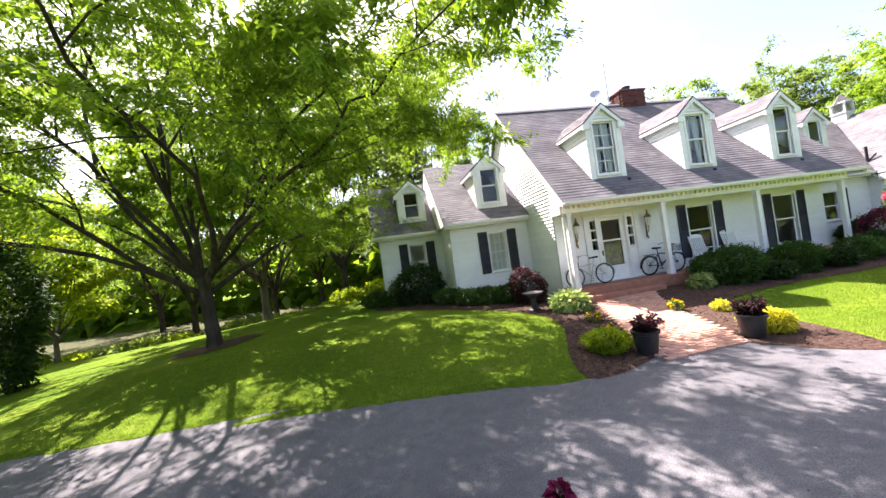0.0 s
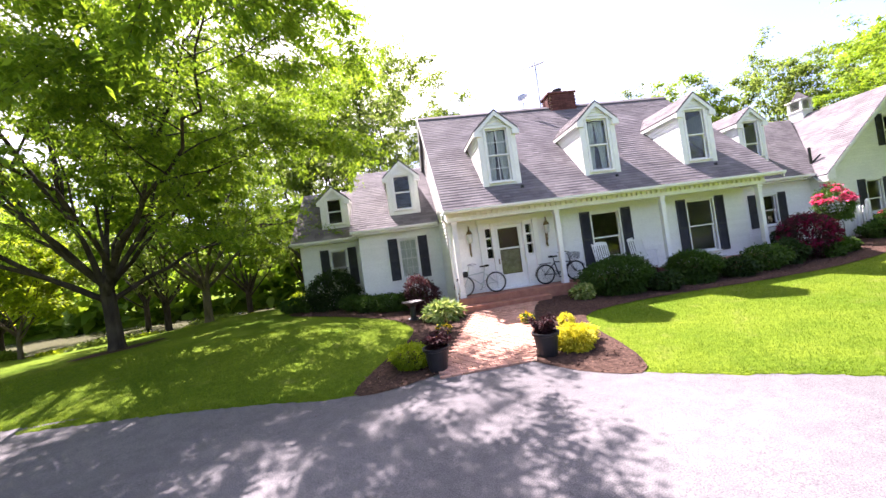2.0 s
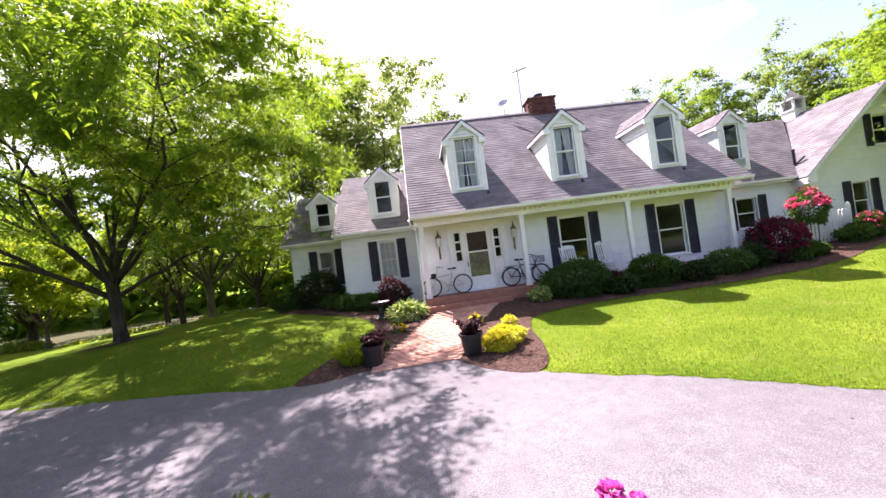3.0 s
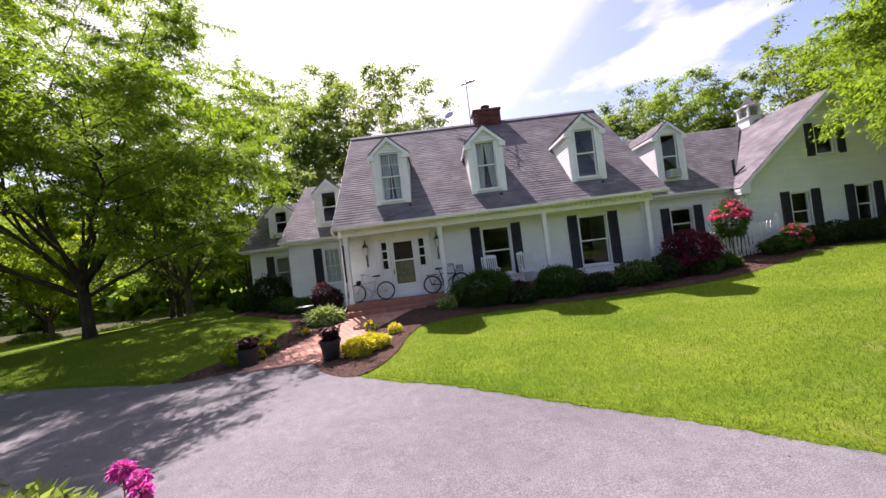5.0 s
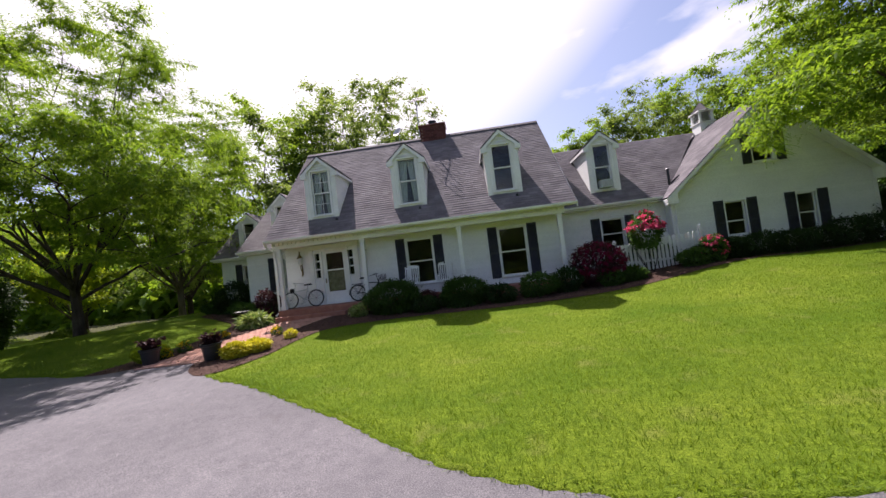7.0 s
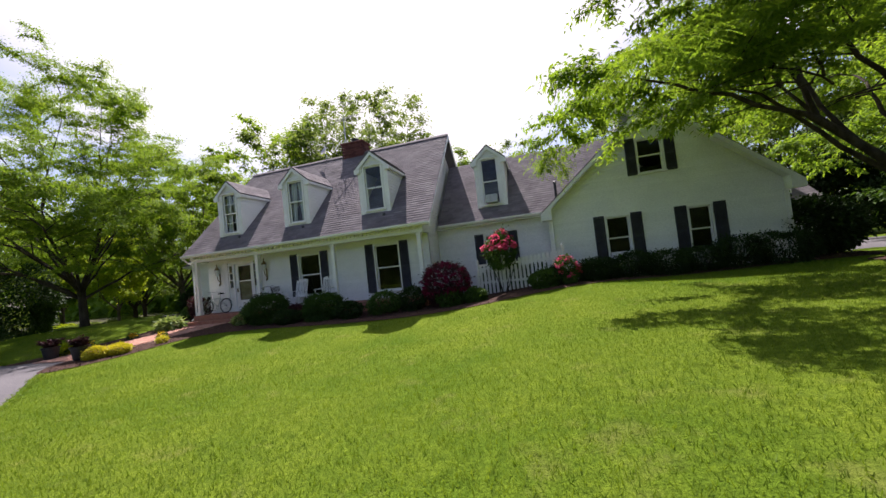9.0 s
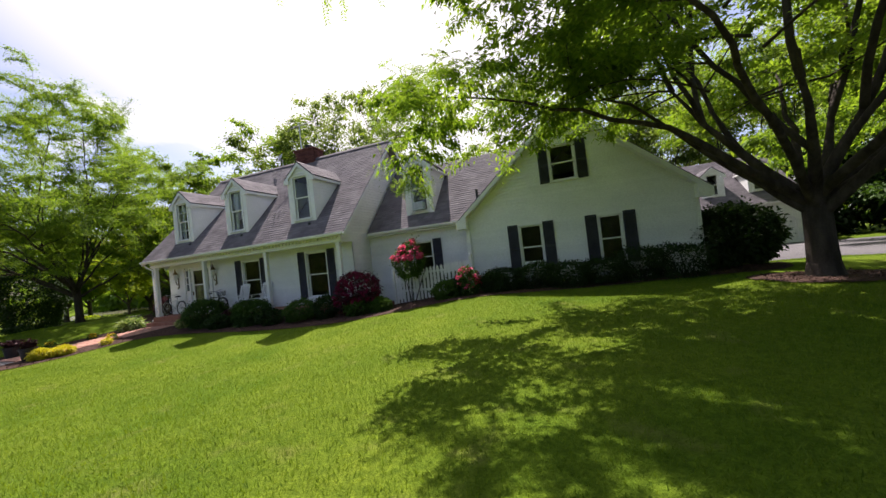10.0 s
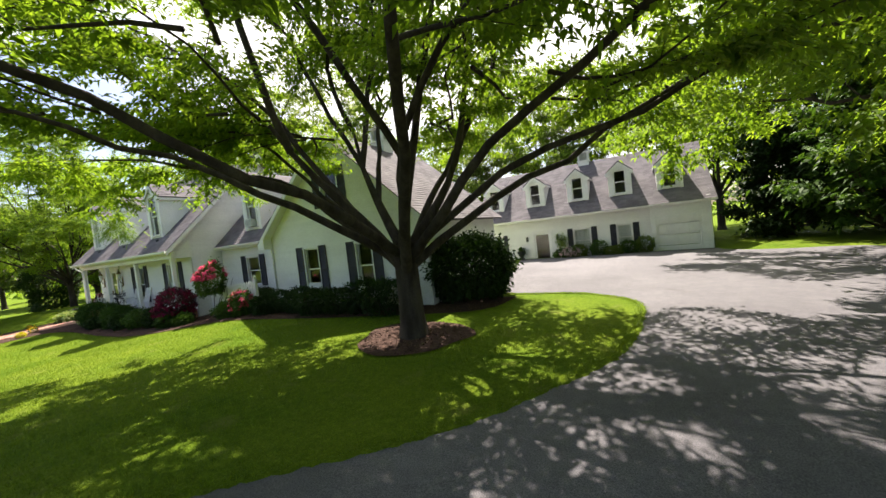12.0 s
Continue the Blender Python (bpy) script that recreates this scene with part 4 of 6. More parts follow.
roof("roof", house, (EAVE_R, 27.02, EAVE_Z), (EAVE_R, 33.4, EAVE_Z), (PEAK_X, 27.02, PEAK_Z), (PEAK_X, 33.4, PEAK_Z))
for sx, xe in ((-1, EAVE_L), (1, EAVE_R)):
    bm = bmesh.new()
    a, b = Vector((xe, 27.0, EAVE_Z - 0.03)), Vector((PEAK_X, 27.0, PEAK_Z - 0.03))
    dn = Vector((0, 0, -0.20))
    poly_prism(bm, [a, b, b + dn, a + dn], (0, 0.035, 0))
    poly_prism(bm, [a + dn * 0.9, b + dn * 0.9, b + dn * 0.9 + Vector((0, 0.34, 0)), a + dn * 0.9 + Vector((0, 0.34, 0))], (0, 0, 0.02))
    poly_prism(bm, [(xe, 26.992, EAVE_Z - 0.06), (xe, 26.992, EAVE_Z - 0.28), (xe - sx * 0.40, 26.992, EAVE_Z - 0.28), (xe - sx * 0.40, 26.992, EAVE_Z + 0.16)], (0, 0.36, 0))
    bmesh.ops.recalc_face_normals(bm, faces=bm.faces[:])
    part("rake_board", bm, M_TRIM, house)
for cx in (21.97, 29.5):
    bm = bmesh.new()
    bx(bm, cx, cx + 0.12, 27.335, 27.45, 0.85, 3.5)
    part("corner_board", bm, M_TRIM, house)
downspout(house, [(21.75, 27.5, 3.75), (21.88, 27.45, 3.55), (22.12, 27.31, 3.4), (22.12, 27.31, 1.1)])
bm = bmesh.new()
tube(bm, [(22.42, 28.0, 4.25), (22.42, 28.0, 5.02)], 0.055, 8)
tube(bm, [(22.42, 28.0, 4.40), (22.80, 27.9, 4.72)], 0.03, 6)
lathe(bm, (22.42, 28.0, 5.02), [(0.06, 0), (0.075, 0.03), (0.02, 0.08)], 8)
part("vent_pipe", bm, M_METAL_BLACK, house, "black roof vent pipe")


def cupola(parent, x, y, z, s, label):
    """A small louvred roof turret with a pointed cap."""
    bm = bmesh.new()
    bx(bm, x - 0.42 * s, x + 0.42 * s, y - 0.42 * s, y + 0.42 * s, z - 0.5 * s, z + 0.25 * s, bevel=0.01)
    bx(bm, x - 0.48 * s, x + 0.48 * s, y - 0.48 * s, y + 0.48 * s, z + 0.25 * s, z + 0.31 * s)
    for sx in (-1, 1):
        for sy in (-1, 1):
            bx(bm, x + sx * 0.36 * s - 0.06 * s, x + sx * 0.36 * s + 0.06 * s, y + sy * 0.36 * s - 0.06 * s, y + sy * 0.36 * s + 0.06 * s, z + 0.31 * s, z + 0.95 * s)
    bx(bm, x - 0.50 * s, x + 0.50 * s, y - 0.50 * s, y + 0.50 * s, z + 0.95 * s, z + 1.02 * s)
    c = part("cupola", bm, M_TRIM, parent, label)
    bm = bmesh.new()
    for k in range(8):
        h = z + (0.34 + k * 0.075) * s
        bx(bm, x - 0.33 * s, x + 0.33 * s, y - 0.33 * s, y + 0.33 * s, h, h + 0.02 * s)
    bx(bm, x - 0.25 * s, x + 0.25 * s, y - 0.25 * s, y + 0.25 * s, z + 0.31 * s, z + 0.95 * s)
    part("louvre", bm, M_METAL_GREY, c)
    bm = bmesh.new()
    lathe(bm, (x, y, z + 1.02 * s), [(0.62 * s, 0), (0.50 * s, 0.08 * s), (0.25 * s, 0.38 * s), (0.04 * s, 0.62 * s)], 4)
    part("cap", bm, M_SHINGLE, c)


cupola(house, PEAK_X, 30.6, 7.3, 0.78, "white louvred cupola")

# ---- the garage block at the back ----
garage = empty("garage", (32, 42, 0.9), "white clapboard garage with five dormers and arched overhead door", "garage")
GP = Plane((25.85, 40.1, 0), *FRONT)
GDOOR = (29.50 - 25.85, 30.42 - 25.85, 0.92, 2.66)
GW1, GW2, GW0 = (31.50 - 25.85, 33.08 - 25.85, 1.27, 2.76), (33.80 - 25.85, 35.20 - 25.85, 1.27, 2.76), (26.5 - 25.85, 27.75 - 25.85, 1.2, 2.72)
wall("wall", garage, GP, 10.0, 0.7, 3.62, [hole(*GW1, shut=0.33), hole(*GW2, shut=0.33), hole(*GW0, shut=0.3), GDOOR])
shuttered(garage, GP, *GW1, shut=0.33, shade=True)
shuttered(garage, GP, *GW2, shut=0.33, shade=True)
shuttered(garage, GP, *GW0, shut=0.3)
gd = obx(GP, garage, "door", [(GDOOR[0], GDOOR[0] + 0.07, -0.06, -0.02, GDOOR[2], GDOOR[3]), (GDOOR[1] - 0.07, GDOOR[1], -0.06, -0.02, GDOOR[2], GDOOR[3]), (GDOOR[0], GDOOR[1], -0.06, -0.02, GDOOR[2], 1.1),
                              (GDOOR[0], GDOOR[1], -0.06, -0.02, 2.56, 2.66)], M_TRIM, "white glazed storm door")
obx(GP, gd, "pane", [(GDOOR[0] + 0.1, GDOOR[1] - 0.1, -0.045, -0.038, 1.08, 2.58)], M_GLASS)
obx(GP, gd, "inner_door", [(GDOOR[0], GDOOR[1], -0.15, -0.12, GDOOR[2], GDOOR[3])], M_DARKRED)
obx(GP, garage, "door_surround", [(GDOOR[0] - 0.14, GDOOR[0], 0.0, 0.05, 0.9, 2.66), (GDOOR[1], GDOOR[1] + 0.14, 0.0, 0.05, 0.9, 2.66), (GDOOR[0] - 0.2, GDOOR[1] + 0.2, 0.0, 0.07, 2.66, 2.84)], M_TRIM)
# bay with the arched overhead door
GB = Plane((35.75, 39.85, 0), *FRONT)
wall("wall", garage, GB, 2.6, 0.7, 3.62, [(0.28, 2.12, 0.7, 2.95)])
wall("wall", garage, Plane((35.75, 40.1, 0), *WEST), 0.25, 0.7, 3.62, sided=False)
wall("wall", garage, Plane((38.35, 39.85, 0), *EAST), 8.2, 0.7, [(0, 3.75), (3.95, 6.75), (8.2, 3.75)])
wall("wall", garage, Plane((25.85, 48.0, 0), *WEST), 7.9, 0.7, [(0, 3.75), (4.2, 6.75), (7.9, 3.75)])
wall("wall", garage, Plane((38.35, 48.05, 0), *BACK), 12.5, 0.7, 3.62, sided=False)
bm = bmesh.new()
for k in range(4):
    bx(bm, 0.26, 2.14, -0.12, -0.07, 0.82 + k * 0.56, 1.36 + k * 0.56, bevel=0.012)
    for j in range(4):
        bx(bm, 0.34 + j * 0.45, 0.70 + j * 0.45, -0.075, -0.05, 0.92 + k * 0.56, 1.26 + k * 0.56, bevel=0.008)
part("overhead_door", GB.done(bm), M_TRIM, garage, "white panelled overhead door")
bm = bmesh.new()
arch = [(0.28, 2.95), (0.28, 2.35)] + [(1.2 - 0.92 * math.cos(a), 2.35 + 0.46 * math.sin(a)) for a in np.linspace(0, math.pi, 17)] + [(2.12, 2.95)]
for (u0, z0), (u1, z1) in zip(arch[2:-1], arch[3:]):
    if u1 - u0 > 1e-3:
        v = [bm.verts.new(c) for c in ((u0, 0.012, z0), (u1, 0.012, z1), (u1, 0.012, 2.96), (u0, 0.012, 2.96))]
        bm.faces.new(v)
        v = [bm.verts.new(c) for c in ((u0, 0.012, z0), (u1, 0.012, z1), (u1, -0.1, z1), (u0, -0.1, z0))]
        bm.faces.new(v)
part("arch", GB.done(bm), M_SIDING, garage)
roof("roof", garage, (25.6, 39.65, 3.58), (38.6, 39.65, 3.58), (25.6, 44.0, 7.05), (38.6, 44.0, 7.05))
roof("roof", garage, (38.6, 48.4, 3.58), (25.6, 48.4, 3.58), (38.6, 44.0, 7.05), (25.6, 44.0, 7.05))
gutter(garage, (25.6, 39.67, 3.57), (38.6, 39.67, 3.57))
for xc in (26.95, 29.66, 32.18, 34.45, 36.80):
    dormer(garage, xc, 40.6, 1.15, 4.27, 5.75, 6.22, 0.798, 3.59, 39.65, curtain=False)
cupola(garage, 32.3, 44.0, 6.9, 0.8, "white cupola on the garage ridge")
for u in (29.05 - 25.85, 30.9 - 25.85):
    obx(GP, garage, "wall_lantern", [(u - 0.06, u + 0.06, 0.03, 0.16, 2.2, 2.5)], M_METAL_BLACK, "black wall lantern", bevel=0.02)


# ---- plants ----
def frond_mesh(name, pos, direc, size, width, material, parent=None, label="", droop=0.35, seed=1, tilt=0.55):
    """Many small leaves: pos and direc are arrays; each leaf is a pointed, drooping blade."""
    rng = np.random.default_rng(seed)
    n = len(pos)
    d = direc / np.maximum(np.linalg.norm(direc, axis=1, keepdims=True), 1e-6)
    up = rng.normal(size=(n, 3)) * tilt + np.array([0, 0, 1.0])
    side = np.cross(d, up)
    side /= np.maximum(np.linalg.norm(side, axis=1, keepdims=True), 1e-6)
    length = (size * rng.uniform(0.65, 1.3, n))[:, None]
    half = (width * rng.uniform(0.7, 1.25, n))[:, None] / 2
    mid = pos + d * length * 0.45
    tip = pos + d * length - np.array([0, 0, 1.0]) * length * droop
    v = np.stack([pos, mid + side * half, tip, mid - side * half], 1).reshape(-1, 3)
    return raw(name, v, np.arange(4 * n).reshape(-1, 4), material, parent, label)


def pinnate(pos, direc, length, rng, pairs=8):
    """Leaflets in two rows along each leaf stalk, as a locust has: gives their places and ways."""
    n = len(pos)
    d = unit_rows(direc)
    side = unit_rows(np.cross(d, np.array([0, 0, 1.0]) + rng.normal(size=(n, 3)) * 0.35))
    P, D = [], []
    for k in range(pairs):
        f = (k + 0.6) / pairs
        c = pos + d * length * f - np.array([0, 0, 1.0]) * length * 0.30 * f * f
        for sgn in (-1, 1):
            P.append(c)
            D.append(side * sgn + d * 0.45 + np.array([0, 0, -0.22]) + rng.normal(size=(n, 3)) * 0.12)
    return np.concatenate(P), np.concatenate(D)


def tubes_mesh(name, tubes, material, parent, label=""):
    """Tapered limbs: each tube is (points, radius at the start, radius at the end, sides)."""
    V, F, base = [], [], 0
    for pts, r0, r1, sides in tubes:
        p = np.asarray(pts, float)
        n = len(p)
        t = np.gradient(p, axis=0)
        t /= np.maximum(np.linalg.norm(t, axis=1, keepdims=True), 1e-9)
        ref = np.where(np.abs(t[:, 2:3]) < 0.9, np.array([[0, 0, 1.0]]), np.array([[1.0, 0, 0]]))
        u = np.cross(t, ref)
        u /= np.maximum(np.linalg.norm(u, axis=1, keepdims=True), 1e-9)
        w = np.cross(t, u)
        ang = 2 * np.pi * np.arange(sides) / sides
        rad = r0 + (r1 - r0) * np.linspace(0, 1, n) ** 0.8
        ringv = p[:, None] + rad[:, None, None] * (np.cos(ang)[None, :, None] * u[:, None] + np.sin(ang)[None, :, None] * w[:, None])
        V.append(ringv.reshape(-1, 3))
        k = np.arange(n - 1)[:, None] * sides
        j = np.arange(sides)[None]
        jn = (j + 1) % sides
        F.append((base + np.stack([k + j, k + jn, k + sides + jn, k + sides + j], -1)).reshape(-1, 4))
        base += n * sides
    return raw(name, np.concatenate(V), np.concatenate(F), material, parent, label, smooth=True)


def unit(v):
    return v / max(np.linalg.norm(v), 1e-9)


def branch(rng, start, direc, length, steps, lift, wander):
    """A wandering line; lift bends it up (or down, where negative)."""
    pts, p, d = [start], np.array(start, float), unit(np.array(direc, float))
    for k in range(steps):
        d = unit(d + rng.normal(size=3) * wander + np.array([0, 0, lift]))
        p = p + d * length / steps
        pts.append(p.copy())
    return np.array(pts)


def tree(name, x, y, trunk_h, trunk_r, limbs, reach, top_z, belly, leaf_n, leaf_size, leaf_w, leaf_mat, bark, seed, label, group="", lean=(0, 0), coarse=False, sub=9, twig=6, clump=0.28, floor_at=None, fine=0, droop=0.35, rise=0.62, shift=(0, 0), bare=0.0, low=(), cut=(0.0, 0.0)):
    """A short trunk forks into limbs that rise, arch over and end in layered sprays under a domed crown.

    reach: radius of the crown; belly: height of its widest part; floor_at(x, y): the lowest the foliage hangs; cut: way and share by which one side is shorter; bare: share of gaps."""
    rng = np.random.default_rng(seed)
    gaps = np.random.default_rng(seed + 900)
    z = gz(x, y) - 0.05
    t = empty(name, (x, y, z), label, "tree", group)
    tubes, twigs = [], []
    top = np.array([x + lean[0], y + lean[1], z + trunk_h])
    mid = np.array([x + lean[0] * 0.4, y + lean[1] * 0.4, z + trunk_h * 0.5])
    tubes.append(([(x, y, z), (x + lean[0] * 0.03, y + lean[1] * 0.03, z + 0.10), (x + lean[0] * 0.08, y + lean[1] * 0.08, z + 0.38)], trunk_r * 1.55, trunk_r * 1.06, 14))
    tubes.append(([(x + lean[0] * 0.08, y + lean[1] * 0.08, z + 0.36), mid, top + np.array([0, 0, 0.25])], trunk_r * 1.06, trunk_r * 0.92, 14))
    a0 = rng.uniform(0, 6.28)
    leaders = []
    for k in range(4):
        az = a0 + 1.2 + k * 1.5708 + rng.uniform(-0.35, 0.35)
        q = branch(rng, top - np.array([0, 0, 0.12 * k]), (math.cos(az) * 0.62, math.sin(az) * 0.62, 1.0), top_z * rng.uniform(0.24, 0.34), 7, 0.02, 0.07)
        leaders.append((az, q))
        tubes.append((q, trunk_r * 0.60, trunk_r * 0.13, 10))

    def lifted(p):
        if floor_at is None:
            return p
        lo = floor_at(p[:, 0], p[:, 1]) + 0.25
        return np.column_stack([p[:, 0], p[:, 1], np.where(p[:, 2] < lo, lo - 0.25 * (1 - np.exp(-(lo - p[:, 2]))), p[:, 2])])

    for k in list(range(limbs)) + [-1 - j for j in range(len(low))]:
        az = a0 + k * 2.39996 + rng.uniform(-0.3, 0.3)
        phi = 1.45 * ((max(k, 0) + 0.15) / limbs) ** 1.1
        if k < 0:
            az, phi = low[-1 - k], 0.10
        r_end = reach * math.cos(phi) ** 0.75 * rng.uniform(0.82, 1.1) * (1 - cut[1] * math.cos(phi) * max(0.0, math.cos(az - cut[0])))
        z_end = z + belly + (top_z - belly) * math.sin(phi) * rng.uniform(0.88, 1.05)
        way = np.array([math.cos(az), math.sin(az), 0.0])
        s = top - np.array([0, 0, rng.uniform(0.0, 0.30) * trunk_h * (1 - phi / 1.6)]) + way * trunk_r * 0.35
        if k > limbs * 0.3:
            gap = [abs((az - b + math.pi) % (2 * math.pi) - math.pi) for b, _ in leaders]
            q = leaders[int(np.argmin(gap))][1]
            s = q[min(7, 1 + int(6 * (k / limbs) * rng.uniform(0.8, 1.15)))]
        e = np.array([x + shift[0] * math.cos(phi), y + shift[1] * math.cos(phi), 0]) + way * r_end + np.array([0, 0, z_end])
        span = np.linalg.norm(e - s)
        c1 = s + unit(way * (0.95 - 0.45 * math.sin(phi)) + np.array([0, 0, rise + 1.1 * math.sin(phi)])) * span * 0.38
        c2 = e - unit(way * math.cos(phi * 0.7) + np.array([0, 0, 0.05 + 0.8 * math.sin(phi)])) * span * 0.30 + np.array([0, 0, span * 0.07])
        bend = np.cross(way, [0, 0, 1]) * rng.normal() * 0.10 * span
        u = np.linspace(0, 1, 15)[:, None]
        pts = (1 - u) ** 3 * s + 3 * u * (1 - u) ** 2 * (c1 + bend) + 3 * u * u * (1 - u) * (c2 - bend * 0.6) + u ** 3 * e
        wob = np.cumsum(rng.normal(size=(15, 3)) * span * 0.011, 0)
        pts = pts + (wob - wob[:1]) * np.minimum(1, u * 3)
        r = trunk_r * rng.uniform(0.34, 0.48) * (0.72 if k > limbs * 0.3 else 1.0)
        tubes.append((pts, r, 0.007, 5 if coarse else 8))
        for j in range(sub):
            f = 0.26 + 0.74 * (j + rng.uniform(0, 0.95)) / sub
            i = min(int(f * 14), 13)
            p = pts[i] + (pts[i + 1] - pts[i]) * (f * 14 - i)
            along = unit(pts[i + 1] - pts[i])
            out = unit(np.cross(along, np.array([0, 0, 1.0])) * (1 if j % 2 else -1) + rng.normal(size=3) * np.array([0.35, 0.35, 0.40]))
            d2 = unit(along * rng.uniform(0.5, 1.1) + out + np.array([0, 0, 0.12]))
            L2 = reach * 0.40 * (1.25 - 0.65 * f) * rng.uniform(0.65, 1.25)
            q = lifted(branch(rng, p, d2, L2, 6, -0.045, 0.13))
            grown = gaps.uniform() >= bare
            if grown:
                tubes.append((q, max(0.013, r * (1 - f) * 0.40 + 0.008), 0.004, 3 if coarse else 5))
            for m in range(twig):
                g = 0.15 + 0.85 * (m + rng.uniform(0, 0.95)) / twig
                i2 = min(int(g * 6), 5)
                p2 = q[i2] + (q[i2 + 1] - q[i2]) * (g * 6 - i2)
                al = unit(q[i2 + 1] - q[i2])
                d3 = unit(al * 0.7 + unit(np.cross(al, np.array([0, 0, 1.0])) * (1 if m % 2 else -1) + rng.normal(size=3) * 0.4) + np.array([0, 0, -0.04]))
                w = lifted(branch(rng, p2, d3, max(0.35, L2 * 0.40 * rng.uniform(0.7, 1.3)), 3, -0.07, 0.14))
                if grown and not coarse:
                    tubes.append((w, 0.009, 0.003, 3))
                if grown:
                    twigs.append(w)
    tubes_mesh("trunk", tubes, bark, t, "brown furrowed bark forking into many limbs")
    tw = np.array(twigs)
    pick = rng.integers(0, len(tw), leaf_n)
    f = rng.uniform(0, 3, leaf_n)
    i = np.minimum(f.astype(int), 2)
    a, b = tw[pick, i], tw[pick, i + 1]
    pos = a + (b - a) * (f - i)[:, None] + rng.normal(size=(leaf_n, 3)) * clump * np.array([1, 1, 0.5]) * rng.uniform(0, 1, (leaf_n, 1))
    al = unit_rows(b - a)
    sd = unit_rows(np.cross(al, np.array([0, 0, 1.0]))) * rng.choice([-1, 1], leaf_n)[:, None]
    direc = al * 0.5 + sd * 0.9 + rng.normal(size=(leaf_n, 3)) * np.array([0.4, 0.4, 0.3]) + np.array([0, 0, -0.15])
    if floor_at is not None:
        keep = pos[:, 2] > floor_at(pos[:, 0], pos[:, 1])
        pos, direc = pos[keep], direc[keep]
    if fine:
        near = np.argsort(pos[:, 2] + 0.35 * pos[:, 1])[:fine]
        P, D = pinnate(pos[near], direc[near], 0.21, rng)
        rest = np.ones(len(pos), bool)
        rest[near] = False
        pos, direc = pos[rest], direc[rest]
        frond_mesh("sprays", P, D, 0.045, 0.02, leaf_mat, t, "feathery hanging leaf sprays", seed=seed + 1, droop=0.1, tilt=0.2)
    frond_mesh("crown", pos, direc, leaf_size, leaf_w, leaf_mat, t, "", seed=seed, droop=droop, tilt=0.4)
    return t


def shrub(name, x, y, rx, ry, h, n, leaf, leaf_w, mat, label, category="shrub", seed=1, z=None, group="", flowers=None, lumps=9, flat=0.15, stem=True, clear=0.0):
    """A bush: stems, and leaves packed into a lumpy round shape."""
    rng = np.random.default_rng(seed)
    z0 = gz(x, y) if z is None else z
    s = empty(name, (x, y, z0), label, category, group)
    lump = unit_rows(rng.normal(size=(lumps, 3)) + np.array([0, 0, 0.25]))
    d = unit_rows(rng.normal(size=(n, 3)) + np.array([0, 0, 0.15]))
    k = np.max(d @ lump.T, axis=1)
    rad = (0.70 + 0.34 * np.clip((k - 0.55) / 0.45, 0, 1)) * rng.uniform(0.45, 1.0, n) ** 0.35 * (1 + 0.10 * np.abs(rng.normal(size=n)))
    c = np.array([x, y, z0 + clear + (h - clear) * 0.42])
    shape = d.copy()
    low = d[:, 2] < 0
    flatxy = d[:, :2] / np.maximum(np.linalg.norm(d[:, :2], axis=1, keepdims=True), 1e-6)
    shape[low, :2] = (flatxy * (1 - 0.3 * np.abs(d[:, 2:3])))[low] * 0.9
    shape[low, 2] *= 0.72
    pos = c + shape * rad[:, None] * np.array([rx, ry, (h - clear) * 0.58])
    pos[:, 2] = np.maximum(pos[:, 2], z0 + 0.02 + clear)
    direc = d + rng.normal(size=(n, 3)) * 0.7
    frond_mesh("foliage", pos, direc, leaf, leaf_w, mat, s, seed=seed, droop=0.2)
    if stem:
        tubes = []
        for j in range(7 if not flowers else 4):
            az = j * 0.9 + rng.uniform(-0.3, 0.3)
            q = branch(rng, (x + 0.06 * math.cos(az), y + 0.06 * math.sin(az), z0 - 0.03), (0.5 * math.cos(az), 0.5 * math.sin(az), 1.0), h * 0.75, 4, 0.0, 0.12)
            tubes.append((q, 0.02, 0.006, 5))
        if flowers:
            for one in tubes:
                tubes_mesh("stem", [one], M_BARK_DARK, s)
        else:
            tubes_mesh("stem", tubes, M_BARK_DARK, s)
    if flowers:
        fm, fn, fs = flowers
        d = unit_rows(rng.normal(size=(fn, 3)) + np.array([0, -0.2, 0.45]))
        d[:, 2] = np.maximum(d[:, 2], -0.1 if clear == 0 else 0.3)
        k = np.max(d @ lump.T, axis=1)
        cpos = c + d * (0.80 + 0.26 * np.clip((k - 0.55) / 0.45, 0, 1))[:, None] * np.array([rx, ry, (h - clear) * 0.58])
        rep = 14
        pos = np.repeat(cpos, rep, 0) + rng.normal(size=(fn * rep, 3)) * fs * 0.35
        dr = np.repeat(d, rep, 0) * 0.7 + rng.normal(size=(fn * rep, 3)) * 0.8
        frond_mesh("blossom", pos, dr, fs * 0.8, fs * 0.7, fm, s, "", seed=seed + 5)
    return s


def unit_rows(a):
    return a / np.maximum(np.linalg.norm(a, axis=1, keepdims=True), 1e-9)


# the big locust trees
def hang_first(x, y):
    return 3.75 + 0.35 * np.sin(x * 1.1 + 0.5) * np.sin(y * 0.9) + 2.2 * smooth01((20.4 - y) / 2.5)


def hang_second(x, y):
    return 3.35 + 0.3 * np.sin(x * 1.2) * np.sin(y * 1.1 + 1.0) + 2.4 * smooth01((x - 23.4) / 2.8) + 1.6 * smooth01((18.6 - y) / 2.2) * smooth01((x - 23.4) / 2.8) - 0.6 * smooth01((x - 32) / 3)


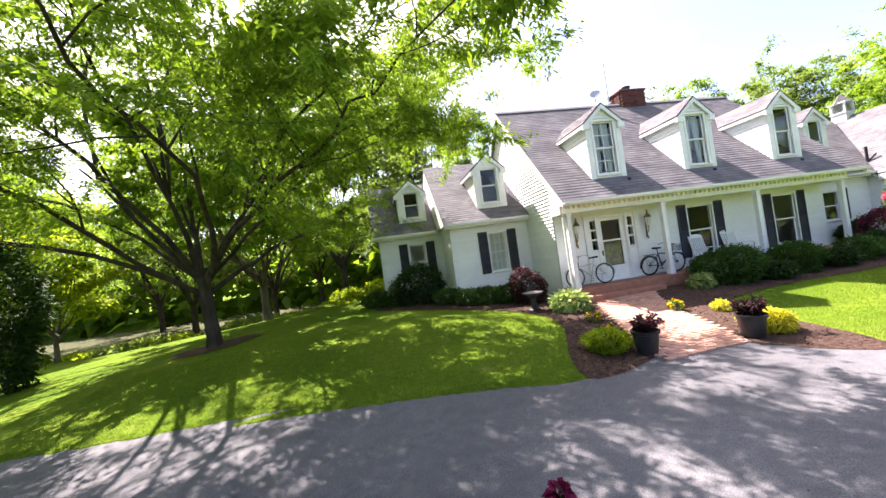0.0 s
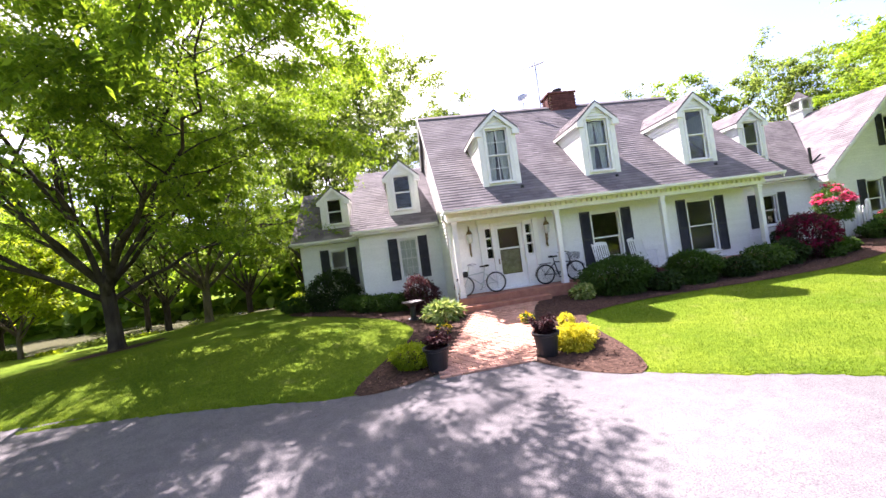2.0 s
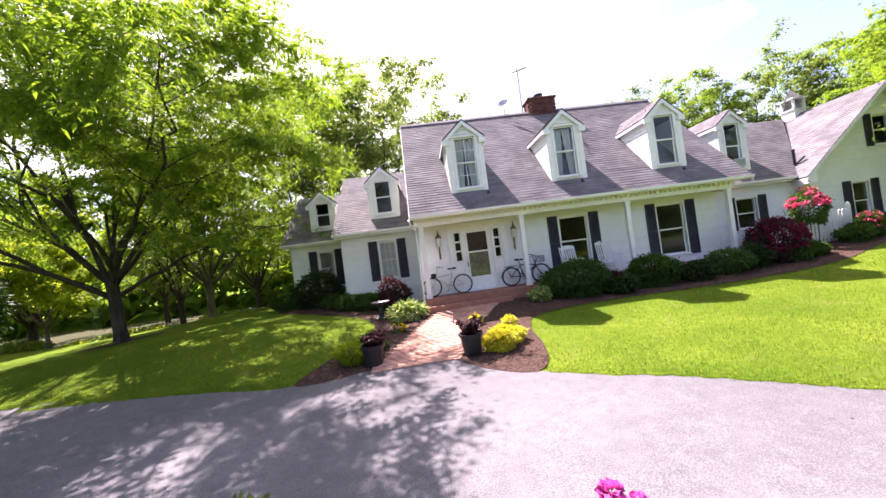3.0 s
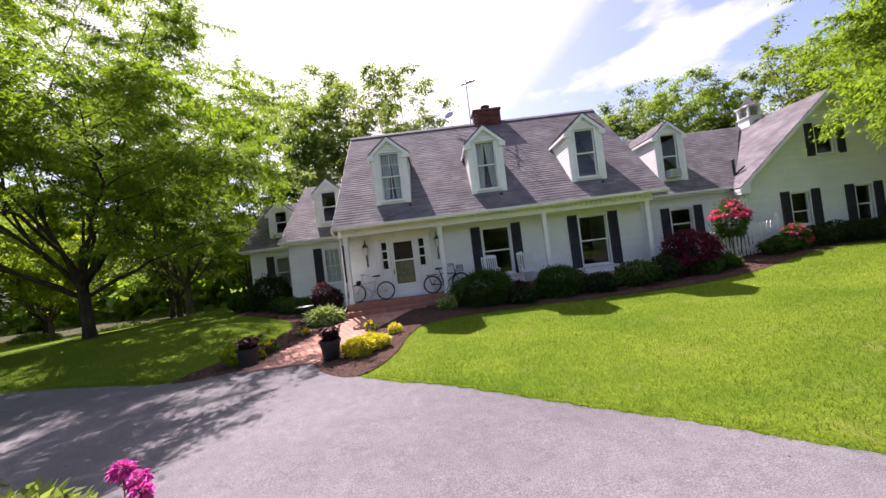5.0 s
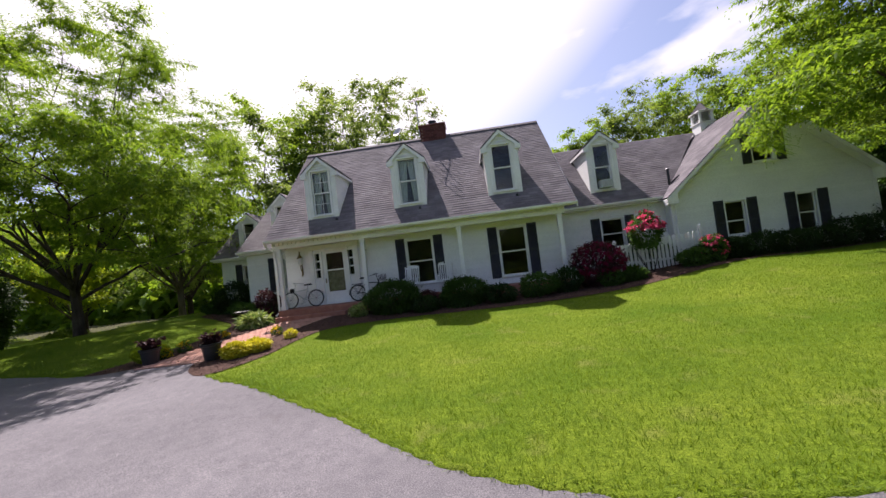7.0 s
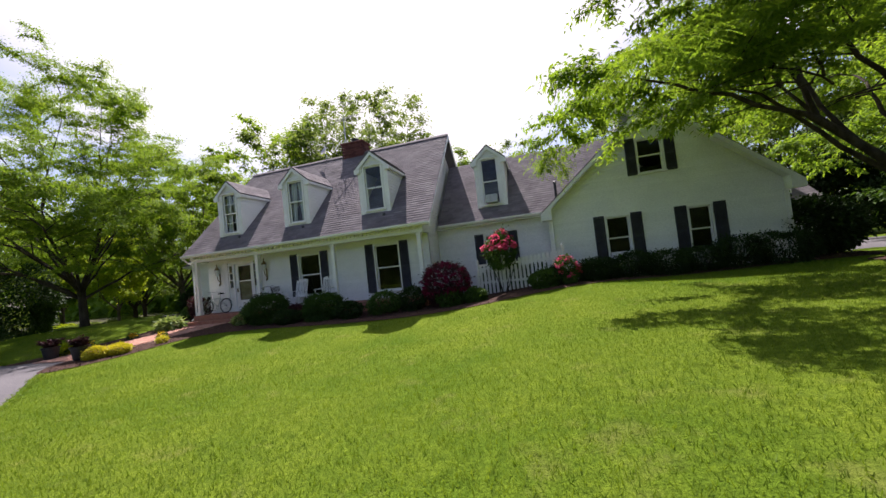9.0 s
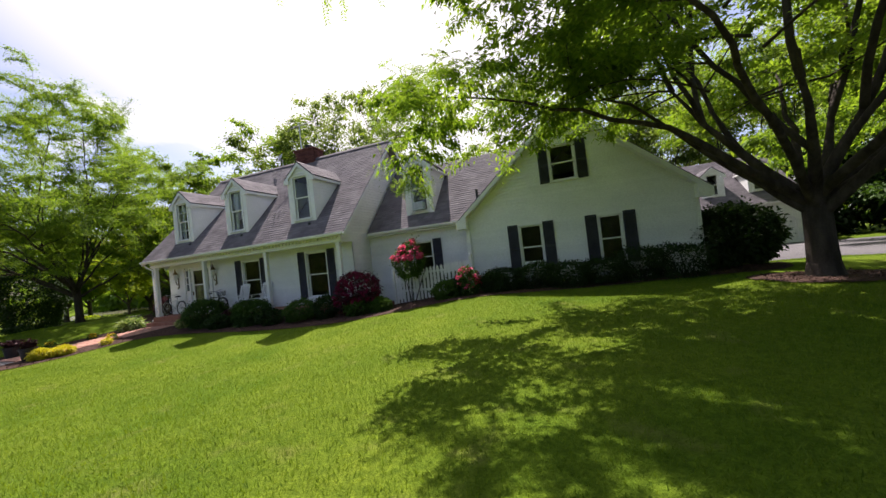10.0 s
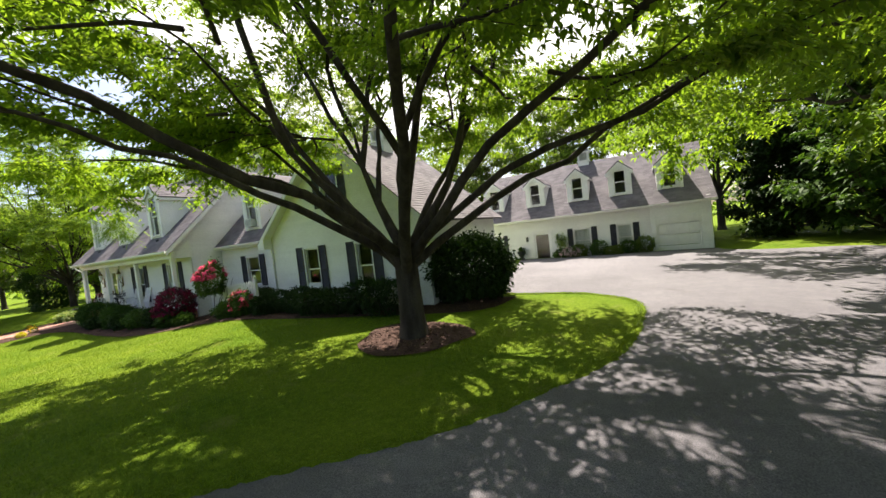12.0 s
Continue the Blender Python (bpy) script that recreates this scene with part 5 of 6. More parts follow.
tree("locust_tree", -5.7, 27.9, 2.4, 0.205, 16, 10.6, 15.3, 4.7, 290000, 0.125, 0.052, M_LEAF_LOCUST, M_BARK_DARK, 11, "broad honey locust with feathery green leaves in mulch ring", "locust trees", lean=(-0.15, 0.0), sub=12, twig=7, floor_at=hang_first, shift=(0.6, -0.6), bare=0.20, low=(-0.2, -0.8, -1.3, -1.95, -2.6), cut=(0.8, 0.30))
tree("locust_tree", 30.86, 24.45, 1.8, 0.26, 16, 9.6, 12.8, 4.3, 215000, 0.15, 0.062, M_LEAF_LOCUST, M_BARK_DARK, 23, "spreading honey locust with dark limbs and feathery leaves", "locust trees", sub=12, twig=7, floor_at=hang_second, fine=7000, shift=(0.9, -0.8), bare=0.24, low=(3.35, 3.85, 0.25, -0.3), cut=(1.9, 0.45))
tree("locust_tree", 44.6, 31.4, 2.4, 0.26, 15, 9.8, 13.5, 5.0, 85000, 0.235, 0.105, M_LEAF_LOCUST, M_BARK_DARK, 29, "broad honey locust on the grass east of the drive", "locust trees", coarse=True, sub=11, twig=7, bare=0.15)
tree("locust_tree", -6.2, 34.4, 2.2, 0.19, 11, 6.2, 12.5, 5.5, 30000, 0.26, 0.12, M_LEAF_LOCUST, M_BARK, 37, "honey locust tree at the far edge of the lawn", "locust trees", sub=9, bare=0.3)
tree("young_tree", -17.5, 36.8, 1.6, 0.11, 12, 3.3, 9.5, 3.2, 26000, 0.20, 0.11, M_LEAF_YOUNG, M_BARK, 41, "young tree with bright yellow-green leaves", "", sub=7, twig=5)

# woods round the place: place and height
WOODS = [(-25, 43, 13), (-15, 45, 15), (-10, 48, 16), (-3.5, 45, 19.5), (1.5, 47, 20.5), (7.0, 49, 20.5), (-26, 35, 14), (-31, 28, 14), (-36, 42, 16), (-22, 53, 17), (-8, 58, 18), (3, 58, 19), (12.0, 56, 13.5),
         (18.5, 55, 13.5), (23, 57, 13.5), (28, 55, 14.5), (31.5, 56, 16), (36, 56, 18), (41, 54, 19), (45, 50, 18), (48.5, 46, 17), (51, 41, 17), (55, 34, 17), (48, 60, 19), (57, 47, 18), (60, 27, 15), (40, 62, 19),
         (-21, 33.5, 9), (-27, 30, 11), (-40, 20, 15), (-44, 34, 16), (62, 12, 14), (-28, 46, 15), (54, 54, 18), (0.5, 41.5, 15)]
for k, (wx, wy, wh) in enumerate(WOODS):
    tree("woodland_tree", wx, wy, wh * 0.18, 0.14 + wh * 0.006, 11, wh * 0.34, wh * 1.10, wh * 0.36, 11500 if -30 < wx < 50 else 6000, 0.34, 0.18, M_LEAF_WOOD if k % 3 else M_LEAF_LOCUST, M_BARK_DARK, 100 + k, "tall leafy green woodland tree behind the house", "woodland trees", coarse=True, sub=8, twig=5, clump=0.55, rise=1.0)
# dark evergreens beyond the drive
for k, (ex, ey, r, h) in enumerate([(42.3, 44.2, 2.6, 8.2), (44.4, 40.0, 3.0, 8.8), (47.3, 37.5, 3.3, 8.6), (50.3, 34.0, 3.4, 8.0), (53.5, 30.5, 3.3, 7.6), (47.5, 43.0, 3.2, 9.0), (51.5, 38.5, 3.2, 9.2)]):
    tree("evergreen", ex, ey, 0.35, 0.16, 24, r, h, h * 0.10, 13500, 0.30, 0.16, M_LEAF_SHRUB if k % 2 else M_LEAF_DARK, M_BARK_DARK, 200 + k, "large bushy evergreen with dense foliage to the ground", "evergreens", coarse=True, sub=8, twig=5, clump=0.4, rise=0.25)
shrub("dark_bush", -12.75, 28.3, 1.9, 1.9, 5.2, 12000, 0.20, 0.10, M_LEAF_DARK, "tall dark-leaved bush at the lawn's edge", "bush", 210, lumps=16)
rngw = np.random.default_rng(5)
for k in range(22):
    ux, uy = -33 + k * 1.75 + rngw.uniform(-0.8, 0.8), 41.5 + rngw.uniform(-2.0, 1.5)
    shrub("undergrowth", ux, uy, 1.6, 1.2, rngw.uniform(0.5, 1.2), 1400, 0.28, 0.14, M_LEAF_YOUNG if k % 2 else M_LEAF_WOOD, "rough undergrowth along the pond", "bush", 220 + k, group="undergrowth", stem=False)

# distant woods all round; what lies behind the camera is unseen, added for reflections
def far_woods():
    rng = np.random.default_rng(77)
    n = 40000
    a = rng.uniform(0, 2 * np.pi, n)
    rx, ry = 105 + 22 * rng.uniform(0, 1, n), 88 + 22 * rng.uniform(0, 1, n)
    x, y = 10 + rx * np.cos(a), 25 + ry * np.sin(a)
    lump = 11 + 4.0 * np.sin(a * 23) * np.sin(a * 37 + 1.0) + 2.0 * np.sin(a * 71)
    bank = rng.uniform(0, 1, n) < 0.24
    x[bank], y[bank] = rng.uniform(-75, 10, bank.sum()), 58 + 9 * rng.uniform(0, 1, bank.sum())
    lump[bank] = 7 + 3 * np.sin(x[bank] * 0.6)
    z = ground_z(x, y) + lump * rng.uniform(0, 1, n) ** 0.75
    d = rng.normal(size=(n, 3)) * np.array([1, 1, 0.7])
    tagged(frond_mesh("far_woods", np.stack([x, y, z], -1), d, 1.5, 1.1, M_LEAF_LOCUST, seed=78), "distant belt of green woods round the place", "woods", kind="stuff")


far_woods()
# unseen belt south of the drive, added for the window panes to reflect
rngs = np.random.default_rng(79)
nx = rngs.uniform(-55, 85, 40000)
ny = 1 - 6 * rngs.uniform(0, 1, 40000)
nz = ground_z(nx, ny) + (6 + 2.0 * np.sin(nx * 0.45) * np.sin(nx * 0.21 + 1.0)) * rngs.uniform(0, 1, 40000) ** 0.8
tagged(frond_mesh("unseen_tree_belt", np.stack([nx, ny, nz], -1), rngs.normal(size=(40000, 3)), 0.75, 0.5, M_LEAF_WOOD, seed=80), "unseen leafy belt added behind the camera for window reflections", "woods", kind="stuff")

# pond
bm = bmesh.new()
poly_prism(bm, [(-60, 44, -0.75), (4, 44, -0.75), (10, 90, -0.75), (-70, 90, -0.75)], (0, 0, -0.02))
tagged(obj("water", bm, M_WATER), "still grey pond glimpsed between the trunks", "pond", kind="structure")

# beds and the brick walk
def bed(name, polygon, label):
    return sheet(name, polygon, 0.02, M_MULCH, 0.45, label, "flower bed")


bed("bed", BED_LEFT + [(-0.1, 30.65), (2.6, 30.65), (2.64, 28.8), (5.9, 28.8), (5.9, 25.6), (6.3, 25.3)] + list(reversed(WALK_L)), "brown mulch bed along the walk and wing")
bed("bed", BED_RIGHT + [(29.6, 28.4), (29.6, 27.4), (22.1, 27.4), (22.1, 27.95), (17.3, 27.95), (17.3, 25.6), (8.9, 25.6), (8.3, 25.3)] + list(reversed(WALK_R)), "brown mulch bed along the porch and the gable wall")
for cx, cy in ((-5.7, 27.9), (30.86, 24.45)):
    sheet("bed", [(cx + (1.25 + 0.12 * math.sin(5 * a)) * math.cos(a), cy + (1.15 + 0.1 * math.sin(3 * a)) * math.sin(a)) for a in np.linspace(0, 6.283, 25)[:-1]], 0.03, M_MULCH, 0.4, "ring of brown mulch round a tree", "mulch ring")
walk_poly = WALK_L + list(reversed(WALK_R))
walk_bed = sheet("pavement", walk_poly, 0.022, M_MORTAR, 0.4, "brick front walk leading to the porch", "walk")


def lay_bricks():
    """Basket rows of brick along the walk: those near the drive singly, the rest in one mesh."""
    bm = bmesh.new()
    bx(bm, -0.099, 0.099, -0.049, 0.049, -0.03, 0.018, bevel=0.006)
    me = bpy.data.meshes.new("brick")
    bm.to_mesh(me)
    bm.free()
    me.materials.append(M_BRICK)
    rest = bmesh.new()
    rnd = random.Random(7)
    single = 0
    row = 0
    y = 20.9
    L, R = np.array(WALK_L), np.array(WALK_R)
    while y < 25.3:
        xl, xr = np.interp(y, L[:, 1], L[:, 0]), np.interp(y, R[:, 1], R[:, 0])
        x = xl + 0.05 + (0.10 if row % 2 else 0.0)
        while x + 0.1 < xr + 0.06:
            z = gz(x, y) + 0.026 + rnd.uniform(-0.003, 0.003)
            m = pose(x, y, z, rnd.uniform(-0.8, 0.8), rnd.uniform(-0.8, 0.8), rnd.uniform(-1.2, 1.2))
            if single < 300:
                b = new("brick", me)
                b.matrix_basis = m
                b.parent = walk_bed
                single += 1
            else:
                vs = [rest.verts.new(m @ Vector(c)) for c in ((-0.096, -0.046, 0.018), (0.096, -0.046, 0.018), (0.096, 0.046, 0.018), (-0.096, 0.046, 0.018), (-0.099, -0.049, 0.0), (0.099, -0.049, 0.0), (0.099, 0.049, 0.0), (-0.099, 0.049, 0.0))]
                for f in ((0, 1, 2, 3), (4, 5, 1, 0), (5, 6, 2, 1), (6, 7, 3, 2), (7, 4, 0, 3)):
                    rest.faces.new([vs[i] for i in f])
            x += 0.206
        y += 0.106
        row += 1
    tagged(part("bricks", rest, M_BRICK_BULK, walk_bed), kind="stuff")


# shrubs by the house
shrub("yew_bush", 10.75, 24.95, 1.0, 0.8, 1.12, 9500, 0.13, 0.035, M_LEAF_YEW, "clipped dark green yew before the porch", "bush", 301, group="porch shrubs")
shrub("yew_bush", 13.25, 24.9, 0.9, 0.7, 0.92, 8000, 0.13, 0.035, M_LEAF_YEW, "low dark green yew before the porch", "bush", 302, group="porch shrubs")
shrub("low_shrub", 15.9, 24.9, 0.7, 0.6, 0.75, 3500, 0.09, 0.05, M_LEAF_SHRUB, "low green shrub before the porch", "bush", 303, group="porch shrubs")
shrub("low_shrub", 11.95, 25.0, 0.45, 0.45, 0.6, 2200, 0.09, 0.05, M_LEAF_PURPLE, "low purple-leaved shrub before the porch", "bush", 304, group="porch shrubs")
shrub("azalea", 18.15, 25.35, 0.92, 0.75, 1.45, 7000, 0.09, 0.045, M_LEAF_PURPLE, "azalea bush covered with crimson flowers", "bush", 305, flowers=(M_PETAL_RED, 190, 0.10))
shrub("flower_tree", 20.15, 25.8, 0.56, 0.52, 2.3, 4400, 0.09, 0.045, M_LEAF_SHRUB, "small standard tree crowned with coral-red flowers", "tree", 306, flowers=(M_PETAL_CORAL, 52, 0.12), clear=0.82)
shrub("azalea", 22.3, 25.7, 0.42, 0.4, 0.9, 2600, 0.09, 0.045, M_LEAF_SHRUB, "low azalea with bright red flowers", "bush", 307, flowers=(M_PETAL_CORAL, 30, 0.10))
shrub("low_shrub", 21.6, 25.6, 0.6, 0.5, 0.55, 2600, 0.10, 0.05, M_LEAF_SHRUB, "green shrub by the picket fence", "bush", 308)
for k, (sx, sy, r, h, m) in enumerate([(19.2, 25.1, 0.4, 0.45, M_LEAF_SHRUB), (16.95, 25.0, 0.5, 0.8, M_LEAF_DARK),
                                       (12.0, 24.45, 0.5, 0.5, M_LEAF_DARK), (14.6, 24.6, 0.5, 0.6, M_LEAF_DARK), (18.4, 24.95, 0.5, 0.5, M_LEAF_SHRUB), (22.0, 25.75, 0.45, 0.6, M_LEAF_DARK), (23.15, 25.95, 0.5, 0.6, M_LEAF_DARK)]):
    shrub("bed_shrub", sx, sy, r, r * 0.85, h, 2200, 0.11, 0.05, m, "low bushy shrub in the mulch bed before the porch", "bush", 390 + k, group="bed shrubs")
for k, sx in enumerate((19.6, 20.5, 21.4)):
    shrub("back_shrub", sx, 27.25, 0.6, 0.36, 0.85 + 0.08 * math.sin(k * 2.3), 2600, 0.10, 0.05, M_LEAF_DARK, "dark green shrub behind the white picket fence", "bush", 420 + k, group="shrubs behind the fence")
for k, hx in enumerate(np.arange(23.4, 29.0, 1.05)):
    shrub("hedge_bush", float(hx), 26.45 + 0.12 * math.sin(k * 2.1), 0.85, 0.7, 0.72 + 0.1 * math.sin(k * 1.7) + 0.05 * k, 4200, 0.085, 0.04, M_LEAF_DARK, "dark clipped bush of the hedge under the gable", "bush", 310 + k, group="gable hedge")
shrub("ball_bush", 30.5, 28.2, 1.3, 1.25, 1.95, 16000, 0.13, 0.08, M_LEAF_DARK, "large round dark bush at the corner of the house", "bush", 320, lumps=18)
shrub("leafy_bush", 1.35, 29.5, 1.15, 0.7, 1.55, 6000, 0.12, 0.06, M_LEAF_DARK, "dark leafy bush under the wing window", "bush", 321)
for k, (sx, sy, h) in enumerate([(2.9, 28.0, 0.55), (3.6, 27.8, 0.6), (0.3, 30.0, 0.7), (-0.5, 30.2, 0.6), (4.3, 27.6, 0.7), (2.3, 28.6, 0.6)]):
    shrub("low_shrub", sx, sy, 0.65, 0.5, h, 2600, 0.10, 0.05, M_LEAF_SHRUB, "low green shrub under the wing windows", "bush", 330 + k, group="wing shrubs")
shrub("bronze_shrub", 4.8, 26.9, 0.62, 0.55, 1.25, 3800, 0.10, 0.05, M_LEAF_PURPLE, "bronze-leaved shrub beside the porch", "bush", 340)
shrub("hosta", 5.25, 25.0, 0.48, 0.42, 0.52, 520, 0.28, 0.09, M_LEAF_HOSTA, "variegated hosta with cream-edged leaves", "plant", 341, stem=False)
shrub("low_shrub", 9.5, 24.75, 0.3, 0.3, 0.42, 700, 0.14, 0.07, M_LEAF_HOSTA, "light green plant by the porch", "plant", 342)
shrub("spirea", 4.2, 21.8, 0.46, 0.42, 0.45, 3200, 0.07, 0.03, M_LEAF_YOUNG, "yellow-green low shrub by the walk", "bush", 343)
shrub("golden_shrub", 7.35, 21.15, 0.33, 0.30, 0.36, 2300, 0.10, 0.032, M_LEAF_GOLD, "bright golden low shrub by the walk", "bush", 344)
shrub("golden_shrub", 7.95, 22.75, 0.16, 0.16, 0.24, 500, 0.09, 0.03, M_LEAF_GOLD, "low spreading golden shrub by the walk", "bush", 345)
shrub("golden_shrub", 7.62, 21.6, 0.34, 0.32, 0.33, 2300, 0.11, 0.03, M_LEAF_GOLD, "bright golden low shrub by the walk", "bush", 346)
for k, (sx, sy) in enumerate([(4.75, 22.4), (5.1, 23.6), (7.2, 23.3), (4.6, 21.9)]):
    shrub("yellow_flower", sx, sy, 0.16, 0.16, 0.26, 260, 0.09, 0.03, M_LEAF_SHRUB, "small clump of yellow flowers", "flower", 350 + k, flowers=(M_PETAL_YELLOW, 8, 0.07), stem=False, group="yellow flowers")


def plant_pot(x, y, seed):
    z = gz(x, y) + 0.02
    p = empty("plant_pot", (x, y, z), "tapered black plant pot with a purple-leaved plant", "pot", "pots by the walk")
    bm = bmesh.new()
    lathe(bm, (x, y, z), [(0.165, 0), (0.175, 0.025), (0.225, 0.37), (0.25, 0.38), (0.255, 0.43), (0.225, 0.435), (0.215, 0.38)], 24)
    part("pot", bm, M_POT, p)
    bm = bmesh.new()
    lathe(bm, (x, y, z + 0.34), [(0.21, 0), (0.21, 0.04), (0.12, 0.055)], 16)
    part("soil", bm, M_MULCH, p)
    rng = np.random.default_rng(seed)
    twigs = []
    for k in range(16):
        az, lean_out = k * 2.4, rng.uniform(0.15, 0.75)
        twigs.append(branch(rng, (x + 0.05 * math.cos(az), y + 0.05 * math.sin(az), z + 0.37), (lean_out * math.cos(az), lean_out * math.sin(az), 1.0), rng.uniform(0.22, 0.42), 4, -0.03, 0.10))
    tubes_mesh("sprigs", [(q, 0.006, 0.003, 4) for q in twigs], M_LEAF_PURPLE, p)
    tw = np.array(twigs)
    n = 900
    pick, f = rng.integers(0, 16, n), rng.uniform(0.6, 4, n)
    i = np.minimum(f.astype(int), 3)
    pos = tw[pick, i] + (tw[pick, i + 1] - tw[pick, i]) * (f - i)[:, None]
    frond_mesh("foliage", pos, rng.normal(size=(n, 3)) * np.array([1, 1, 0.5]) + np.array([0, 0, 0.45]), 0.10, 0.045, M_LEAF_PURPLE, p, "purple leaves", seed=seed)
    return p


plant_pot(4.72, 21.33, 61)
plant_pot(6.75, 21.05, 62)


# picket fence
def picket_fence(x0, x1, y, gate=None):
    f = empty("picket_fence", (x0, y, gz(x0, y)), "white painted picket fence", "fence")
    bm = bmesh.new()
    s = 0.046
    zt = 1.2
    prof = [(-s, 0.05), (s, 0.05), (s, zt - 0.07), (0, zt), (-s, zt - 0.07)]
    a = [bm.verts.new((px, -0.01, pz)) for px, pz in prof]
    b = [bm.verts.new((px, 0.01, pz)) for px, pz in prof]
    bm.faces.new(a)
    bm.faces.new(list(reversed(b)))
    for i in range(5):
        j = (i + 1) % 5
        bm.faces.new((a[j], a[i], b[i], b[j]))
    me = bpy.data.meshes.new("picket")
    bm.to_mesh(me)
    bm.free()
    me.materials.append(M_TRIM)
    x = x0
    while x <= x1:
        p = new("picket", me)
        p.matrix_basis = pose(x, y, gz(x, y) - 0.02, 0, random.uniform(-0.6, 0.6), 0)
        p.parent = f
        p.matrix_parent_inverse = f.matrix_basis.inverted()
        x += 0.145
    for h in (0.30, 0.95):
        bm = bmesh.new()
        bx(bm, x0 - 0.05, x1 + 0.05, y + 0.012, y + 0.05, gz((x0 + x1) / 2, y) + h, gz((x0 + x1) / 2, y) + h + 0.08)
        part("rail", bm, M_TRIM, f)
    for px in (x0 - 0.12, (x0 + x1) / 2 - 0.6, x1 + 0.12):
        bm = bmesh.new()
        z = gz(px, y)
        bx(bm, px - 0.055, px + 0.055, y - 0.035, y + 0.075, z - 0.05, z + 1.32, bevel=0.008)
        lathe(bm, (px, y + 0.02, z + 1.32), [(0.07, 0), (0.07, 0.03), (0.015, 0.09)], 4)
        part("post", bm, M_TRIM, f)


picket_fence(19.3, 22.2, 26.3)


# ---- things on the porch ----
def bicycle(x, y, z, yaw, paint, tyre, label, basket=False, guard=True, metal=M_METAL_GREY):
    """A roadster: wheels with spokes, tube frame, bars, saddle; it faces +x before the turn."""
    b = empty("bicycle", (0, 0, 0), label, "bicycle", "bicycles on the porch")
    R = 0.335
    for nm, wx in (("front_wheel", 0.54), ("rear_wheel", -0.54)):
        bm = bmesh.new()
        ring(bm, (wx, 0, R), R - 0.035, 0.014, seg=28)
        for k in range(14):
            a = 2 * math.pi * k / 14
            tube(bm, [(wx, 0, R), (wx + (R - 0.04) * math.cos(a), 0.012 * (-1) ** k, R + (R - 0.04) * math.sin(a))], 0.003, 3)
        tube(bm, [(wx, -0.05, R), (wx, 0.05, R)], 0.025, 8)
        w = part(nm, bm, metal, b)
        bm = bmesh.new()
        ring(bm, (wx, 0, R), R - 0.018, 0.025, seg=32)
        part("tyre", bm, tyre, w)
        if guard:
            bm = bmesh.new()
            arc = [(wx + (R + 0.03) * math.cos(a), 0, R + (R + 0.03) * math.sin(a)) for a in np.linspace(0.35 if wx > 0 else 0.5, 2.4 if wx > 0 else 3.3, 12)]
            for p, q in zip(arc, arc[1:]):
                v = [bm.verts.new(c) for c in ((p[0], -0.028, p[2]), (q[0], -0.028, q[2]), (q[0], 0.028, q[2]), (p[0], 0.028, p[2]))]
                bm.faces.new(v)
            part("mudguard", bm, paint, b)
    bm = bmesh.new()
    bb, seat, head, headlow = (-0.08, 0, 0.29), (-0.20, 0, 0.72), (0.34, 0, 0.82), (0.38, 0, 0.66)
    for p, q, r in ((bb, seat, 0.022), (seat, headlow, 0.021), (bb, headlow, 0.023), (head, headlow, 0.024)):
        tube(bm, [p, q], r, 8)
    for s in (-0.05, 0.05):
        tube(bm, [(bb[0], s * 0.6, bb[2]), (-0.54, s, R)], 0.010, 6)
        tube(bm, [(seat[0], s * 0.4, seat[2] - 0.05), (-0.54, s, R)], 0.009, 6)
        tube(bm, [(headlow[0], s, headlow[2] - 0.02), (0.45, s, 0.45), (0.54, s, R)], 0.011, 6)
    part("frame", bm, paint, b)
    bm = bmesh.new()
    tube(bm, [(0.33, 0, 0.82), (0.30, 0, 0.97)], 0.013, 6)
    tube(bm, [(0.10, -0.30, 0.98), (0.24, -0.26, 1.02), (0.33, -0.10, 1.00), (0.33, 0.10, 1.00), (0.24, 0.26, 1.02), (0.10, 0.30, 0.98)], 0.012, 6)
    part("handlebar", bm, metal, b)
    bm = bmesh.new()
    tube(bm, [(-0.20, 0, 0.70), (-0.22, 0, 0.88)], 0.013, 6)
    part("seat_post", bm, metal, b)
    bm = bmesh.new()
    bx(bm, -0.38, -0.20, -0.09, 0.09, 0.88, 0.94, bevel=0.03)
    bx(bm, -0.21, -0.06, -0.04, 0.04, 0.88, 0.93, bevel=0.02)
    part("saddle", bm, M_RUBBER, b)
    bm = bmesh.new()
    ring(bm, (bb[0], 0.05, bb[2]), 0.085, 0.008, seg=18, sides=4)
    tube(bm, [(bb[0], 0.06, bb[2]), (bb[0] + 0.10, 0.06, bb[2] - 0.13)], 0.010, 5)
    tube(bm, [(bb[0], -0.06, bb[2]), (bb[0] - 0.10, -0.06, bb[2] + 0.13)], 0.010, 5)
    bx(bm, bb[0] + 0.06, bb[0] + 0.15, 0.07, 0.15, bb[2] - 0.145, bb[2] - 0.12)
    bx(bm, bb[0] - 0.15, bb[0] - 0.06, -0.15, -0.07, bb[2] + 0.12, bb[2] + 0.145)
    part("crank", bm, metal, b)
    if basket:
        bm = bmesh.new()
        for k in range(7):
            h = 0.74 + 0.035 * k
            s = 0.12 + 0.008 * k
            tube(bm, [(0.42, -s, h), (0.66, -s, h), (0.66, s, h), (0.42, s, h), (0.42, -s, h)], 0.005, 4)
        for sx in np.linspace(0.42, 0.66, 6):
            for sy in (-1, 1):
                tube(bm, [(sx, sy * 0.12, 0.74), (sx, sy * 0.17, 0.95)], 0.004, 4)
        part("basket", bm, M_METAL_BLACK, b, "dark wire basket")
        bm = bmesh.new()
